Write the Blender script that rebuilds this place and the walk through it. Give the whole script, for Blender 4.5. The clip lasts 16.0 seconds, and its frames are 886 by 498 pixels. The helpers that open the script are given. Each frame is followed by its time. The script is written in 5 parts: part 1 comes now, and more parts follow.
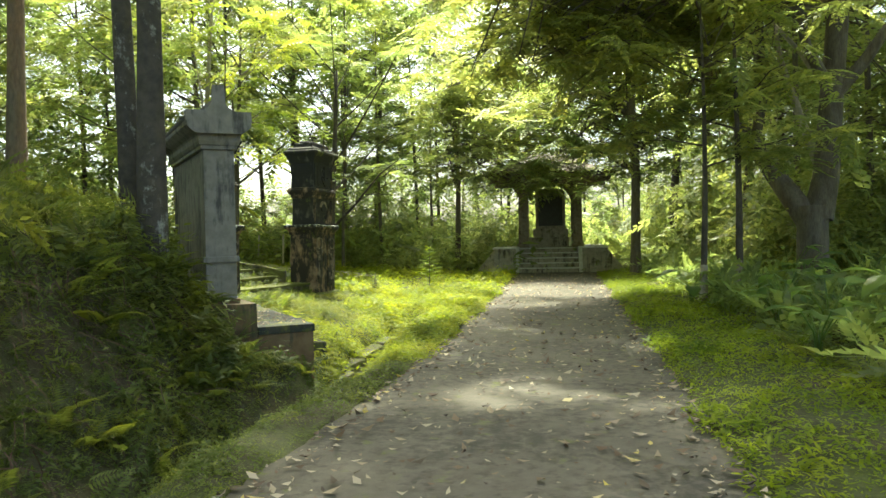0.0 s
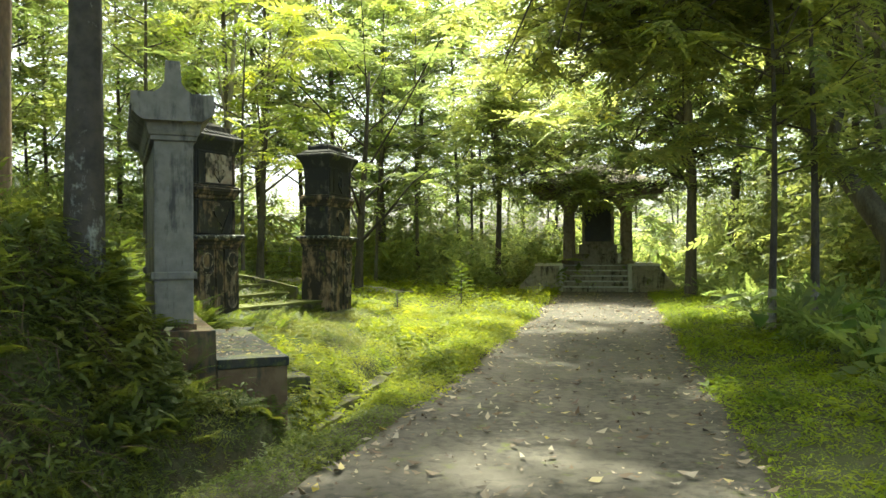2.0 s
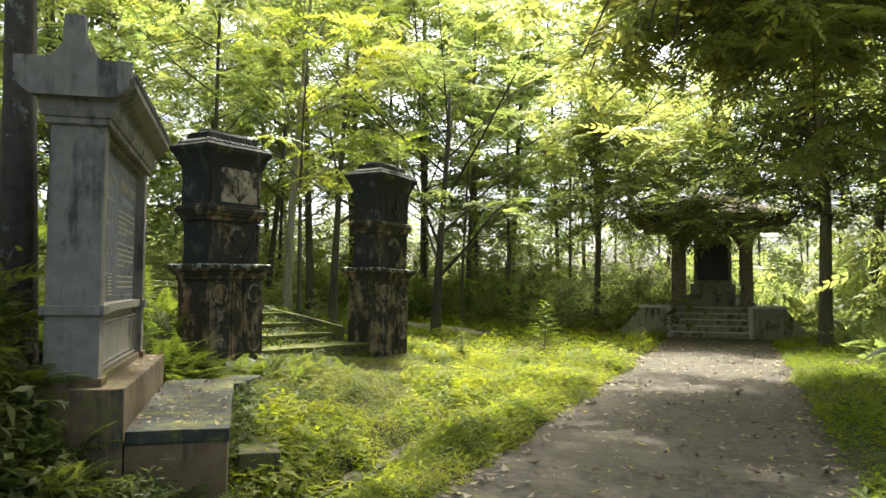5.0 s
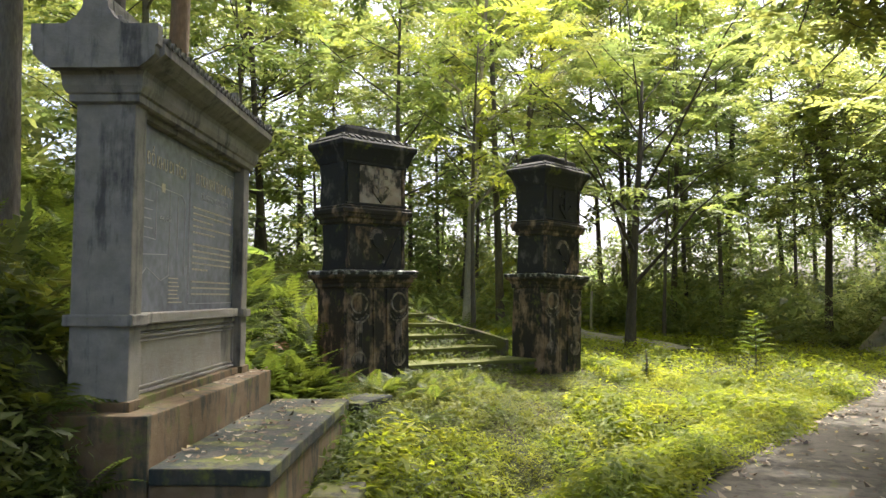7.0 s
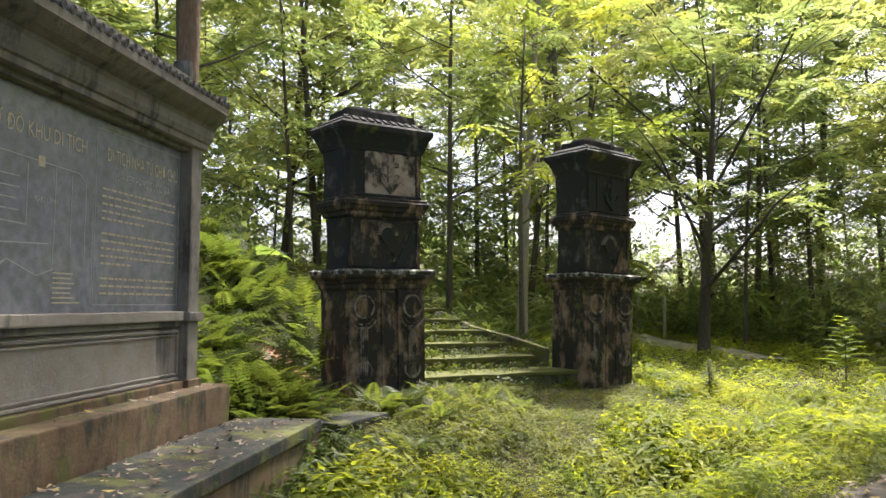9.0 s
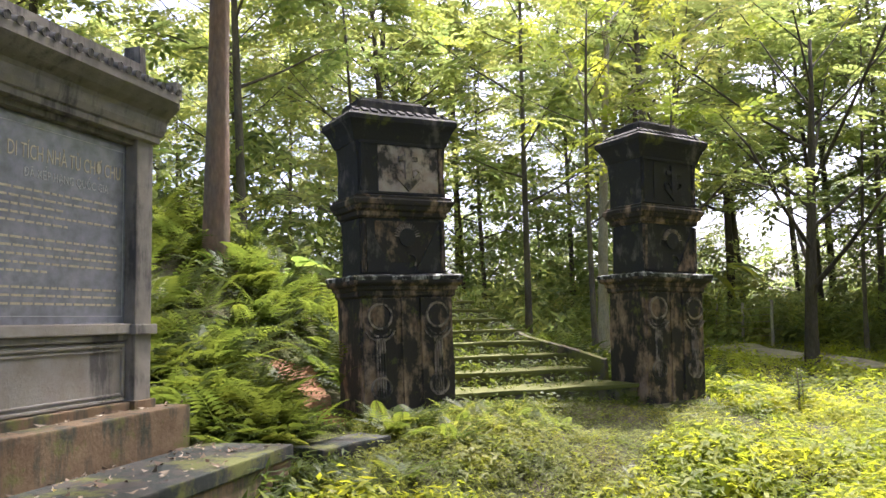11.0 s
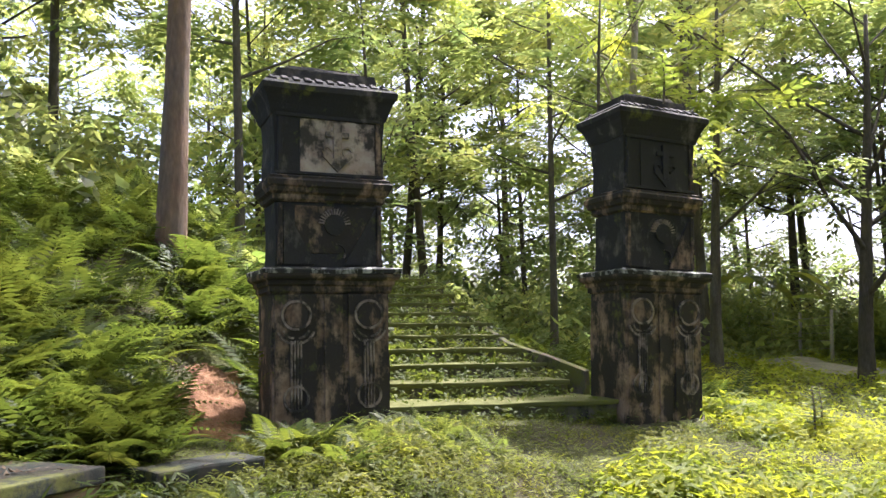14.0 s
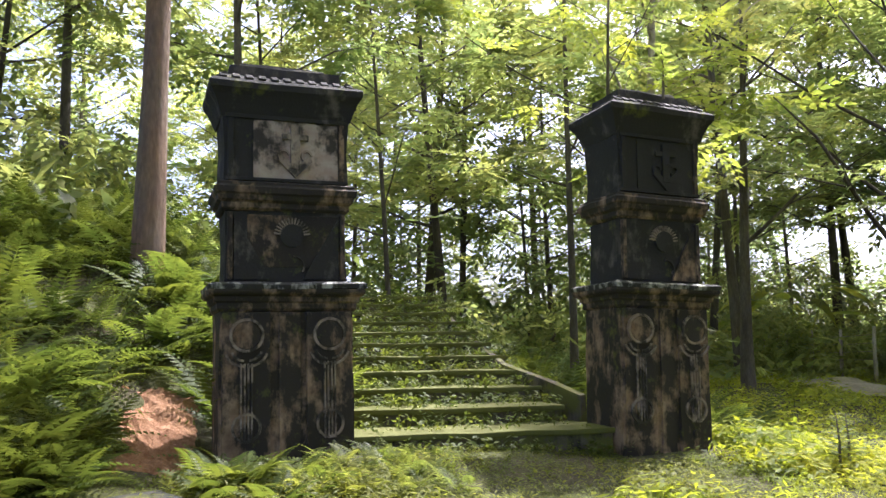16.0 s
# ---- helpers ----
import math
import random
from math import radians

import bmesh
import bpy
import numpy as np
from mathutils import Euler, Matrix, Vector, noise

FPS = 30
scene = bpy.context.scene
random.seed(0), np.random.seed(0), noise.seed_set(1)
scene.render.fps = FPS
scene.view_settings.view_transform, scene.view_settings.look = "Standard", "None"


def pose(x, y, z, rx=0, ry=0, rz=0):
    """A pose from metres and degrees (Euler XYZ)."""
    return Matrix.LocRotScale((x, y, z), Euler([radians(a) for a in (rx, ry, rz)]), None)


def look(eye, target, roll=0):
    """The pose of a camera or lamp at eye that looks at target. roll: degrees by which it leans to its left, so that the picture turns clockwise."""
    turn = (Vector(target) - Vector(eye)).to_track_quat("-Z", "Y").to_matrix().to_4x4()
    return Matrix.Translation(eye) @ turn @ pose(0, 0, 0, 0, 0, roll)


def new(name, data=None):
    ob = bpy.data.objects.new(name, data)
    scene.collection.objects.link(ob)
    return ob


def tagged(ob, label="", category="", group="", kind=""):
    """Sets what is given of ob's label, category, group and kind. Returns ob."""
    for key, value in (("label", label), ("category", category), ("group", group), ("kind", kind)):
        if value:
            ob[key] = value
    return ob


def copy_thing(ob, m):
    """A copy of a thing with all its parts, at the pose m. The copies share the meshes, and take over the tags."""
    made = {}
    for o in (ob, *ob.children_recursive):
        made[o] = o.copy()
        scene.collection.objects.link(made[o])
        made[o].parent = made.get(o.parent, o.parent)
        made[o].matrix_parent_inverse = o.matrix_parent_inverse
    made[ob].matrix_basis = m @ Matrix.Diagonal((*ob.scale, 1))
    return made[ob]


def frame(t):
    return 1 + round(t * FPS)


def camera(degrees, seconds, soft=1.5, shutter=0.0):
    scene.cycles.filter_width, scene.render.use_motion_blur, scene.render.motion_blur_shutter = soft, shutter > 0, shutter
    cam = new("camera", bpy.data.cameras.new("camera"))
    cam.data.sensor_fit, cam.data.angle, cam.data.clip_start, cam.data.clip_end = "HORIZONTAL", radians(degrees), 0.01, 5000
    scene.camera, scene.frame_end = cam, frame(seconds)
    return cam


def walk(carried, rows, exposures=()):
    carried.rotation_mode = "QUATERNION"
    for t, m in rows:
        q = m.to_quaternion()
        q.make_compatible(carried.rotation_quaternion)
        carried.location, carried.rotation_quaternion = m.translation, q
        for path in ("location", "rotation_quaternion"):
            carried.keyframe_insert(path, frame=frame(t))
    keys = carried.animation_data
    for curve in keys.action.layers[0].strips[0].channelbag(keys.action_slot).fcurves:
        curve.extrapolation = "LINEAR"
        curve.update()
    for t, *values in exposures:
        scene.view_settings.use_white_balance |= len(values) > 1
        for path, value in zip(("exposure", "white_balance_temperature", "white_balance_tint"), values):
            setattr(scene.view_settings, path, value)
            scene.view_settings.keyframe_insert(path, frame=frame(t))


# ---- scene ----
cam = camera(60.0, 16.0)
PATH = [
    (0, (-0.845, -5.287, 1.581), (-1.113, -3.305, 1.542), -1.1),
    (0.5, (-0.836, -4.844, 1.586), (-1.161, -2.871, 1.545), 0.0),
    (1, (-0.77, -4.323, 1.577), (-1.122, -2.354, 1.558), -0.1),
    (1.5, (-0.735, -3.849, 1.58), (-1.107, -1.884, 1.579), 0.0),
    (2, (-0.656, -3.375, 1.58), (-1.053, -1.415, 1.579), -0.2),
    (2.5, (-0.57, -2.9, 1.568), (-1.0, -0.947, 1.565), 0.5),
    (3, (-0.538, -2.475, 1.593), (-1.006, -0.531, 1.599), 1.0),
    (3.5, (-0.467, -2.084, 1.592), (-0.983, -0.152, 1.647), 1.2),
    (3.7, (-0.459, -1.892, 1.578), (-0.999, 0.033, 1.64), 1.5),
    (5.8, (-0.421, -0.156, 1.49), (-1.259, 1.655, 1.615), -0.1),
    (6, (-0.414, 0.013, 1.487), (-1.312, 1.795, 1.607), 0.0),
    (6.5, (-0.407, 0.434, 1.487), (-1.454, 2.134, 1.603), -0.1),
    (7, (-0.376, 0.859, 1.479), (-1.544, 2.478, 1.604), 0.3),
    (7.5, (-0.4, 1.257, 1.464), (-1.657, 2.808, 1.592), 0.4),
    (8, (-0.417, 1.623, 1.46), (-1.701, 3.15, 1.601), 0.3),
    (8.5, (-0.447, 1.979, 1.444), (-1.756, 3.483, 1.59), 0.2),
    (9, (-0.514, 2.332, 1.429), (-1.851, 3.813, 1.572), 0.1),
    (9.5, (-0.556, 2.673, 1.414), (-1.924, 4.123, 1.567), -0.5),
    (10, (-0.6, 2.996, 1.377), (-2.063, 4.35, 1.536), -0.8),
    (10.2, (-0.611, 3.11, 1.38), (-2.088, 4.449, 1.544), -1.0),
    (12.3, (-0.347, 4.557, 1.253), (-1.964, 5.716, 1.453), -0.8),
    (12.5, (-0.378, 4.661, 1.253), (-1.999, 5.816, 1.452), -0.7),
    (13, (-0.493, 4.912, 1.233), (-2.119, 6.059, 1.438), -0.7),
    (13.5, (-0.584, 5.143, 1.253), (-2.217, 6.278, 1.459), -0.7),
    (14, (-0.643, 5.388, 1.259), (-2.289, 6.505, 1.469), -0.5),
    (14.5, (-0.716, 5.609, 1.241), (-2.377, 6.703, 1.453), -0.4),
    (15, (-0.815, 5.828, 1.254), (-2.49, 6.896, 1.478), -0.5),
    (15.5, (-0.852, 6.047, 1.259), (-2.536, 7.095, 1.518), -0.8),
    (16, (-0.897, 6.262, 1.255), (-2.592, 7.29, 1.518), -0.8),
]
walk(cam, [(t, look(eye, target, roll)) for t, eye, target, roll in PATH], [(0, 2.2, 6450, -10), (3.5, 2.02, 6400, -5), (6, 1.9, 6150, 8), (9, 1.86, 5900, 16), (10, 2.1, 5800, 20), (12.5, 2.16, 5650, 23), (16, 2.06, 5550, 22)])

# ---- world, sun, exposure ----
SUN_AZ, SUN_EL = radians(-16), radians(60)      # azimuth from +y towards +x
world = bpy.data.worlds.new("world")
scene.world = world
world.use_nodes = True
wn = world.node_tree.nodes
sky = wn.new("ShaderNodeTexSky")
sky.sky_type = "NISHITA"
sky.sun_disc = False
sky.sun_elevation, sky.sun_rotation = SUN_EL, SUN_AZ
sky.air_density, sky.dust_density, sky.ozone_density = 0.55, 6.0, 0.4
wn["Background"].inputs["Strength"].default_value = 0.15
world.node_tree.links.new(sky.outputs[0], wn["Background"].inputs[0])
sun_way = Vector((math.sin(SUN_AZ) * math.cos(SUN_EL), math.cos(SUN_AZ) * math.cos(SUN_EL), math.sin(SUN_EL)))
sun_data = bpy.data.lights.new("sun", "SUN")
sun_data.energy, sun_data.angle, sun_data.color = 2.8, radians(1.2), (1.0, 0.93, 0.78)
sun = new("sun", sun_data)
sun.matrix_world = look(sun_way * 60, (0, 0, 0))


# ---- building helpers ----
def part(name, bm, material, parent=None, label=""):
    """Links a bmesh as one mesh object under a thing or a part."""
    me = bpy.data.meshes.new(name)
    bm.normal_update()
    bm.to_mesh(me)
    bm.free()
    me.materials.append(material)
    ob = new(name, me)
    ob.parent = parent
    return tagged(ob, label)


def thing(name, label, category, m=None, group="", kind=""):
    ob = new(name)
    ob.empty_display_size = 0.2
    if m is not None:
        ob.matrix_basis = m
    return tagged(ob, label, category, group, kind)


def box(bm, x0, x1, y0, y1, z0, z1, bevel=0.0):
    geo = bmesh.ops.create_cube(bm, size=1.0, matrix=Matrix.LocRotScale(((x0 + x1) / 2, (y0 + y1) / 2, (z0 + z1) / 2), None, (x1 - x0, y1 - y0, z1 - z0)))
    if bevel:
        edges = list({e for v in geo["verts"] for e in v.link_edges})
        bmesh.ops.bevel(bm, geom=edges, offset=bevel, segments=2, profile=0.6, affect="EDGES")
    return bm


def sweep(bm, profile, w, d):
    """Rings of a w x d rectangle, grown by the offset of each (offset, z) of the profile, joined and closed."""
    rings = []
    for off, z in profile:
        x, y = w / 2 + off, d / 2 + off
        rings.append([bm.verts.new(p) for p in ((-x, -y, z), (x, -y, z), (x, y, z), (-x, y, z))])
    for a, b in zip(rings, rings[1:]):
        for i in range(4):
            j = (i + 1) % 4
            bm.faces.new((a[i], a[j], b[j], b[i]))
    bm.faces.new(rings[0][::-1])
    bm.faces.new(rings[-1])
    return bm


def rough_up(bm, cuts, amount, scale, seed):
    """Cuts a block finer and pushes its skin about, for worn and uneven masonry."""
    bmesh.ops.subdivide_edges(bm, edges=[e for e in bm.edges if e.calc_length() > 0.12], cuts=cuts, use_grid_fill=True)
    for v in bm.verts:
        v.co += noise.noise_vector(v.co * scale + Vector((seed, seed * 1.7, 0))) * amount
    return bm


def tube(bm, points, radii, sides=8):
    """A bent tapered tube through the points."""
    rings, up = [], Vector((0.13, 0.21, 1)).normalized()
    for i, p in enumerate(points):
        way = (points[min(i + 1, len(points) - 1)] - points[max(i - 1, 0)]).normalized()
        a = way.cross(up if abs(way.dot(up)) < 0.9 else Vector((1, 0, 0))).normalized()
        b = way.cross(a)
        rings.append([bm.verts.new(p + (a * math.cos(k) + b * math.sin(k)) * radii[i]) for k in [2 * math.pi * s / sides for s in range(sides)]])
    for a, b in zip(rings, rings[1:]):
        for i in range(sides):
            f = bm.faces.new((a[i], a[(i + 1) % sides], b[(i + 1) % sides], b[i]))
            f.smooth = True
    bm.faces.new(rings[-1])
    return bm


def quads(name, verts, faces, material, smooth=False):
    """A mesh from arrays of corners (n, 3) and four-cornered faces (m, 4)."""
    me = bpy.data.meshes.new(name)
    m = len(faces)
    me.vertices.add(len(verts))
    me.vertices.foreach_set("co", np.ascontiguousarray(verts, dtype=np.float32).ravel())
    me.loops.add(4 * m)
    me.loops.foreach_set("vertex_index", np.ascontiguousarray(faces, dtype=np.int32).ravel())
    me.polygons.add(m)
    me.polygons.foreach_set("loop_start", np.arange(0, 4 * m, 4, dtype=np.int32))
    if smooth:
        me.polygons.foreach_set("use_smooth", np.ones(m, dtype=bool))
    me.update(calc_edges=True)
    me.materials.append(material)
    return me


def scatter(template, places, turns, sizes):
    """Copies of a leaf template (verts, faces) at places (n, 3), with turns (n, 3, 3) and sizes (n,) or (n, 3)."""
    tv, tf = template
    n, k = len(places), len(tv)
    s = np.asarray(sizes, float)
    s = s[:, None, None] if s.ndim == 1 else s[:, None, :]
    v = np.einsum("nij,nkj->nki", turns, tv[None] * s) + places[:, None, :]
    f = tf[None] + (np.arange(n) * k)[:, None, None]
    return v.reshape(-1, 3), f.reshape(-1, 4)


def joined(sets):
    vs, fs, at = [], [], 0
    for v, f in sets:
        vs.append(v)
        fs.append(f + at)
        at += len(v)
    return np.concatenate(vs), np.concatenate(fs)


def turns_of(rng, n, lean=0.5, yaw=None, pitch=None):
    """Turns about z, then a pitch of the leaf's own axis and a roll of some spread."""
    a = rng.uniform(0, 2 * math.pi, n) if yaw is None else yaw
    p = rng.normal(0, lean, n) if pitch is None else pitch
    r = rng.normal(0, lean, n)
    ca, sa, cp, sp, cr, sr = np.cos(a), np.sin(a), np.cos(p), np.sin(p), np.cos(r), np.sin(r)
    z, o = np.zeros(n), np.ones(n)
    ra = np.stack([np.stack([ca, -sa, z], 1), np.stack([sa, ca, z], 1), np.stack([z, z, o], 1)], 1)
    rp = np.stack([np.stack([cp, z, -sp], 1), np.stack([z, o, z], 1), np.stack([sp, z, cp], 1)], 1)
    rr = np.stack([np.stack([o, z, z], 1), np.stack([z, cr, -sr], 1), np.stack([z, sr, cr], 1)], 1)
    return ra @ rp @ rr


def leaf_quad(x, y, z, way, length, width, droop=0.0):
    """A kite-shaped leaf from (x, y, z) along the direction way in the plan."""
    dx, dy = math.cos(way), math.sin(way)
    m = 0.45 * length
    return [(x, y, z), (x + dx * m - dy * width, y + dy * m + dx * width, z + 0.02 * length),
            (x + dx * length, y + dy * length, z - droop * length), (x + dx * m + dy * width, y + dy * m - dx * width, z + 0.02 * length)]


def pinnate(pairs, length, leaf, width, droop, angle=1.05, taper=0.35, stem=0.006):
    """A feathered leaf along +x: pairs of leaflets on a drooping stem."""
    vs = []
    for i in range(pairs):
        t = (i + 0.6) / pairs
        x, z = length * t, -droop * length * t * t
        size = leaf * (1 - (1 - taper) * abs(t - 0.4) ** 1.3 * 1.6)
        for side in (-1, 1):
            vs += leaf_quad(x, 0, z, side * angle * (1 - 0.35 * t), size, width * size, 0.18)
    vs += leaf_quad(length, 0, -droop * length, 0, leaf * 0.8, width * leaf * 0.8, 0.2)
    for t0, t1 in ((0, 0.5), (0.5, 1)) if stem else ():
        vs += [(length * t0, -stem, -droop * length * t0 * t0), (length * t1, -stem * 0.5, -droop * length * t1 * t1),
               (length * t1, stem * 0.5, -droop * length * t1 * t1), (length * t0, stem, -droop * length * t0 * t0)]
    v = np.array(vs, float)
    return v, np.arange(len(v)).reshape(-1, 4)


def fern_frond(pairs=16, length=1.0, droop=0.35):
    """A fern frond that rises and arches over: narrow pinnae, longest near the foot."""
    vs = []
    arch = lambda t: (length * (t - 0.06 * t * t), length * (0.30 * t - (0.22 + droop * 0.7) * t * t))
    for i in range(pairs):
        t = 0.16 + 0.84 * i / pairs
        x, z = arch(t)
        size = length * 0.27 * (1 - t) ** 0.8 * min(1.0, 0.45 + 2.2 * t) + 0.015
        for side in (-1, 1):
            vs += leaf_quad(x, 0, z, side * 1.2, size, 0.105 * size + 0.005, 0.18)
    for k in range(4):
        (x0, z0), (x1, z1) = arch(k / 4), arch((k + 1) / 4)
        w = 0.007 * (1 - k / 5)
        vs += [(x0, -w, z0), (x1, -w, z1), (x1, w, z1), (x0, w, z0)]
    v = np.array(vs, float)
    return v, np.arange(len(v)).reshape(-1, 4)


def sprig(rng, leaves, height, leaf, width):
    """A small upright sprig with leaves all round its stem."""
    vs = []
    for i in range(leaves):
        t = (i + 0.7) / leaves
        vs += leaf_quad(0.02 * math.sin(9 * t), 0.02 * math.cos(7 * t), height * t, i * 2.4 + rng.uniform(-0.4, 0.4), leaf * rng.uniform(0.7, 1.2), leaf * width, rng.uniform(-0.3, 0.3))
    v = np.array(vs, float)
    return v, np.arange(len(v)).reshape(-1, 4)


# ---- materials ----
def material(name):
    mat = bpy.data.materials.new(name)
    mat.use_nodes = True
    nt = mat.node_tree
    return mat, nt, nt.nodes["Principled BSDF"]


def node(nt, kind, **inputs):
    n = nt.nodes.new(kind)
    for key, value in inputs.items():
        n.inputs[key.replace("_", " ")].default_value = value
    return n


def noise_tex(nt, scale, detail=5.0, rough=0.6, stretch=None):
    tc = nt.nodes.new("ShaderNodeTexCoord")
    out = tc.outputs["Object"]
    if stretch:
        mp = nt.nodes.new("ShaderNodeMapping")
        mp.inputs["Scale"].default_value = stretch
        nt.links.new(out, mp.inputs[0])
        out = mp.outputs[0]
    n = node(nt, "ShaderNodeTexNoise", Scale=scale, Detail=detail, Roughness=rough)
    nt.links.new(out, n.inputs["Vector"])
    return n.outputs["Fac"]


def ramp(nt, fac, stops):
    r = nt.nodes.new("ShaderNodeValToRGB")
    e = r.color_ramp.elements
    while len(e) < len(stops):
        e.new(0.5)
    for el, (at, col) in zip(e, stops):
        el.position, el.color = at, (*col, 1)
    nt.links.new(fac, r.inputs[0])
    return r.outputs[0]


def blend(nt, fac, a, b, mode="MIX"):
    m = nt.nodes.new("ShaderNodeMix")
    m.data_type, m.blend_type = "RGBA", mode
    for src, slot in ((fac, 0), (a, 6), (b, 7)):
        if isinstance(src, (int, float)):
            m.inputs[slot].default_value = src
        elif isinstance(src, tuple):
            m.inputs[slot].default_value = (*src, 1)
        else:
            nt.links.new(src, m.inputs[slot])
    return m.outputs[2]


def bump(nt, bsdf, height, strength, distance=0.02):
    b = node(nt, "ShaderNodeBump", Strength=strength, Distance=distance)
    nt.links.new(height, b.inputs["Height"])
    nt.links.new(b.outputs[0], bsdf.inputs["Normal"])


def mat_masonry(name, clean, stain, dark, amount, moss=0.0, streak=3.0, rough=0.9, patch=2.2, run=0.16):
    """Old plaster or concrete: a clean colour, brown stains, black mould in patches and runs, and moss."""
    mat, nt, p = material(name)
    base = blend(nt, ramp(nt, noise_tex(nt, 7.0, 8), [(0.38, (0, 0, 0)), (0.66, (1, 1, 1))]), clean, stain)
    runs = noise_tex(nt, streak * 3, 6, 0.65, (1.0, 1.0, run))
    blot = noise_tex(nt, patch, 9, 0.68)
    both = nt.nodes.new("ShaderNodeMath")
    both.operation = "ADD"
    nt.links.new(runs, both.inputs[0])
    nt.links.new(blot, both.inputs[1])
    half = nt.nodes.new("ShaderNodeMath")
    half.operation = "MULTIPLY"
    half.inputs[1].default_value = 0.5
    nt.links.new(both.outputs[0], half.inputs[0])
    k = 0.62 - 0.25 * amount
    base = blend(nt, ramp(nt, half.outputs[0], [(k - 0.035, (0, 0, 0)), (k + 0.05, (1, 1, 1))]), base, dark)
    if moss:
        m = 0.66 - 0.2 * moss
        base = blend(nt, ramp(nt, noise_tex(nt, 3.1, 8, 0.7), [(m - 0.04, (0, 0, 0)), (m + 0.06, (1, 1, 1))]), base, (0.112, 0.118, 0.024))
    nt.links.new(base, p.inputs["Base Color"])
    p.inputs["Roughness"].default_value = rough
    bump(nt, p, noise_tex(nt, 38, 8, 0.7), 0.5, 0.012)
    return mat


def mat_leaf(name, dark, light, glow, share=0.45, gloss=0.35, shine=0.5):
    """Leaves: colour varies from leaf to leaf and plant to plant; part of the light passes through."""
    mat, nt, p = material(name)
    geo = nt.nodes.new("ShaderNodeNewGeometry")
    info = nt.nodes.new("ShaderNodeObjectInfo")
    one = blend(nt, geo.outputs["Random Per Island"], dark, light)
    two = blend(nt, info.outputs["Random"], (0.82, 0.9, 0.8), (1.2, 1.1, 1.0))
    patch = ramp(nt, noise_tex(nt, 1.7, 3, 0.6), [(0.32, (0.62, 0.72, 0.75)), (0.5, (1.0, 1.0, 1.0)), (0.68, (1.3, 1.18, 1.0))])
    two = blend(nt, 1.0, two, patch, "MULTIPLY")
    col = blend(nt, 1.0, one, two, "MULTIPLY")
    nt.links.new(col, p.inputs["Base Color"])
    p.inputs["Roughness"].default_value = gloss + 0.1
    p.inputs["Specular IOR Level"].default_value = shine
    tr = nt.nodes.new("ShaderNodeBsdfTranslucent")
    nt.links.new(blend(nt, 1.0, blend(nt, geo.outputs["Random Per Island"], tuple(0.75 * c for c in glow), glow), two, "MULTIPLY"), tr.inputs[0])
    mix = nt.nodes.new("ShaderNodeMixShader")
    mix.inputs[0].default_value = share
    nt.links.new(p.outputs[0], mix.inputs[1])
    nt.links.new(tr.outputs[0], mix.inputs[2])
    nt.links.new(mix.outputs[0], nt.nodes["Material Output"].inputs[0])
    return mat


def mat_mottled(name, a, b, scale, rough=0.9, relief=0.5, fine=40.0, stretch=None, dist=0.02):
    mat, nt, p = material(name)
    c1 = ramp(nt, noise_tex(nt, scale, 8, 0.65, stretch), [(0.35, a), (0.65, b)])
    c2 = ramp(nt, noise_tex(nt, scale * 9, 6, 0.6, stretch), [(0.3, (0.7, 0.7, 0.7)), (0.7, (1.25, 1.25, 1.25))])
    nt.links.new(blend(nt, 1.0, c1, c2, "MULTIPLY"), p.inputs["Base Color"])
    p.inputs["Roughness"].default_value = rough
    bump(nt, p, noise_tex(nt, fine, 8, 0.7, stretch), relief, dist)
    return mat


M_PILLAR = mat_masonry("weathered_pillar_plaster", (0.33, 0.235, 0.15), (0.18, 0.112, 0.063), (0.032, 0.027, 0.021), 0.66, 0.12, streak=1.9, patch=3.0, run=0.4)
M_PILLAR_BARE = mat_masonry("peeled_pillar_plaster", (0.46, 0.39, 0.32), (0.36, 0.26, 0.20), (0.05, 0.043, 0.035), 0.36, 0.0, streak=1.7, patch=3.6, run=0.7)
M_RELIEF = mat_masonry("worn_relief_plaster", (0.36, 0.30, 0.235), (0.23, 0.17, 0.12), (0.045, 0.04, 0.032), 0.5, 0.0, patch=6.0, run=0.6)
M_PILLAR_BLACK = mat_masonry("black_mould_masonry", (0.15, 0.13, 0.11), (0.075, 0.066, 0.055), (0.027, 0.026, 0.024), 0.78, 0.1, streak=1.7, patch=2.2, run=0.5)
M_LICHEN = mat_masonry("lichen_edge", (0.46, 0.46, 0.41), (0.2, 0.19, 0.16), (0.03, 0.03, 0.026), 0.68, 0.1, patch=11)
M_CEMENT = mat_masonry("grey_cement_render", (0.25, 0.228, 0.192), (0.18, 0.163, 0.134), (0.075, 0.07, 0.062), 0.34, 0.0, patch=1.6)
M_CEMENT_LIGHT = mat_masonry("pale_cement_render", (0.31, 0.285, 0.245), (0.25, 0.22, 0.18), (0.11, 0.10, 0.09), 0.16, 0.0, patch=1.6)
M_PLINTH = mat_masonry("earth_stained_plinth", (0.18, 0.122, 0.066), (0.125, 0.078, 0.038), (0.05, 0.048, 0.03), 0.4, 0.45)
M_SLAB = mat_masonry("damp_slab_concrete", (0.062, 0.055, 0.045), (0.04, 0.035, 0.026), (0.02, 0.027, 0.022), 0.55, 0.6, patch=4.0, rough=0.85)
M_STEP = mat_masonry("mossy_stair_stone", (0.14, 0.12, 0.09), (0.085, 0.075, 0.05), (0.024, 0.024, 0.018), 0.4, 0.9)
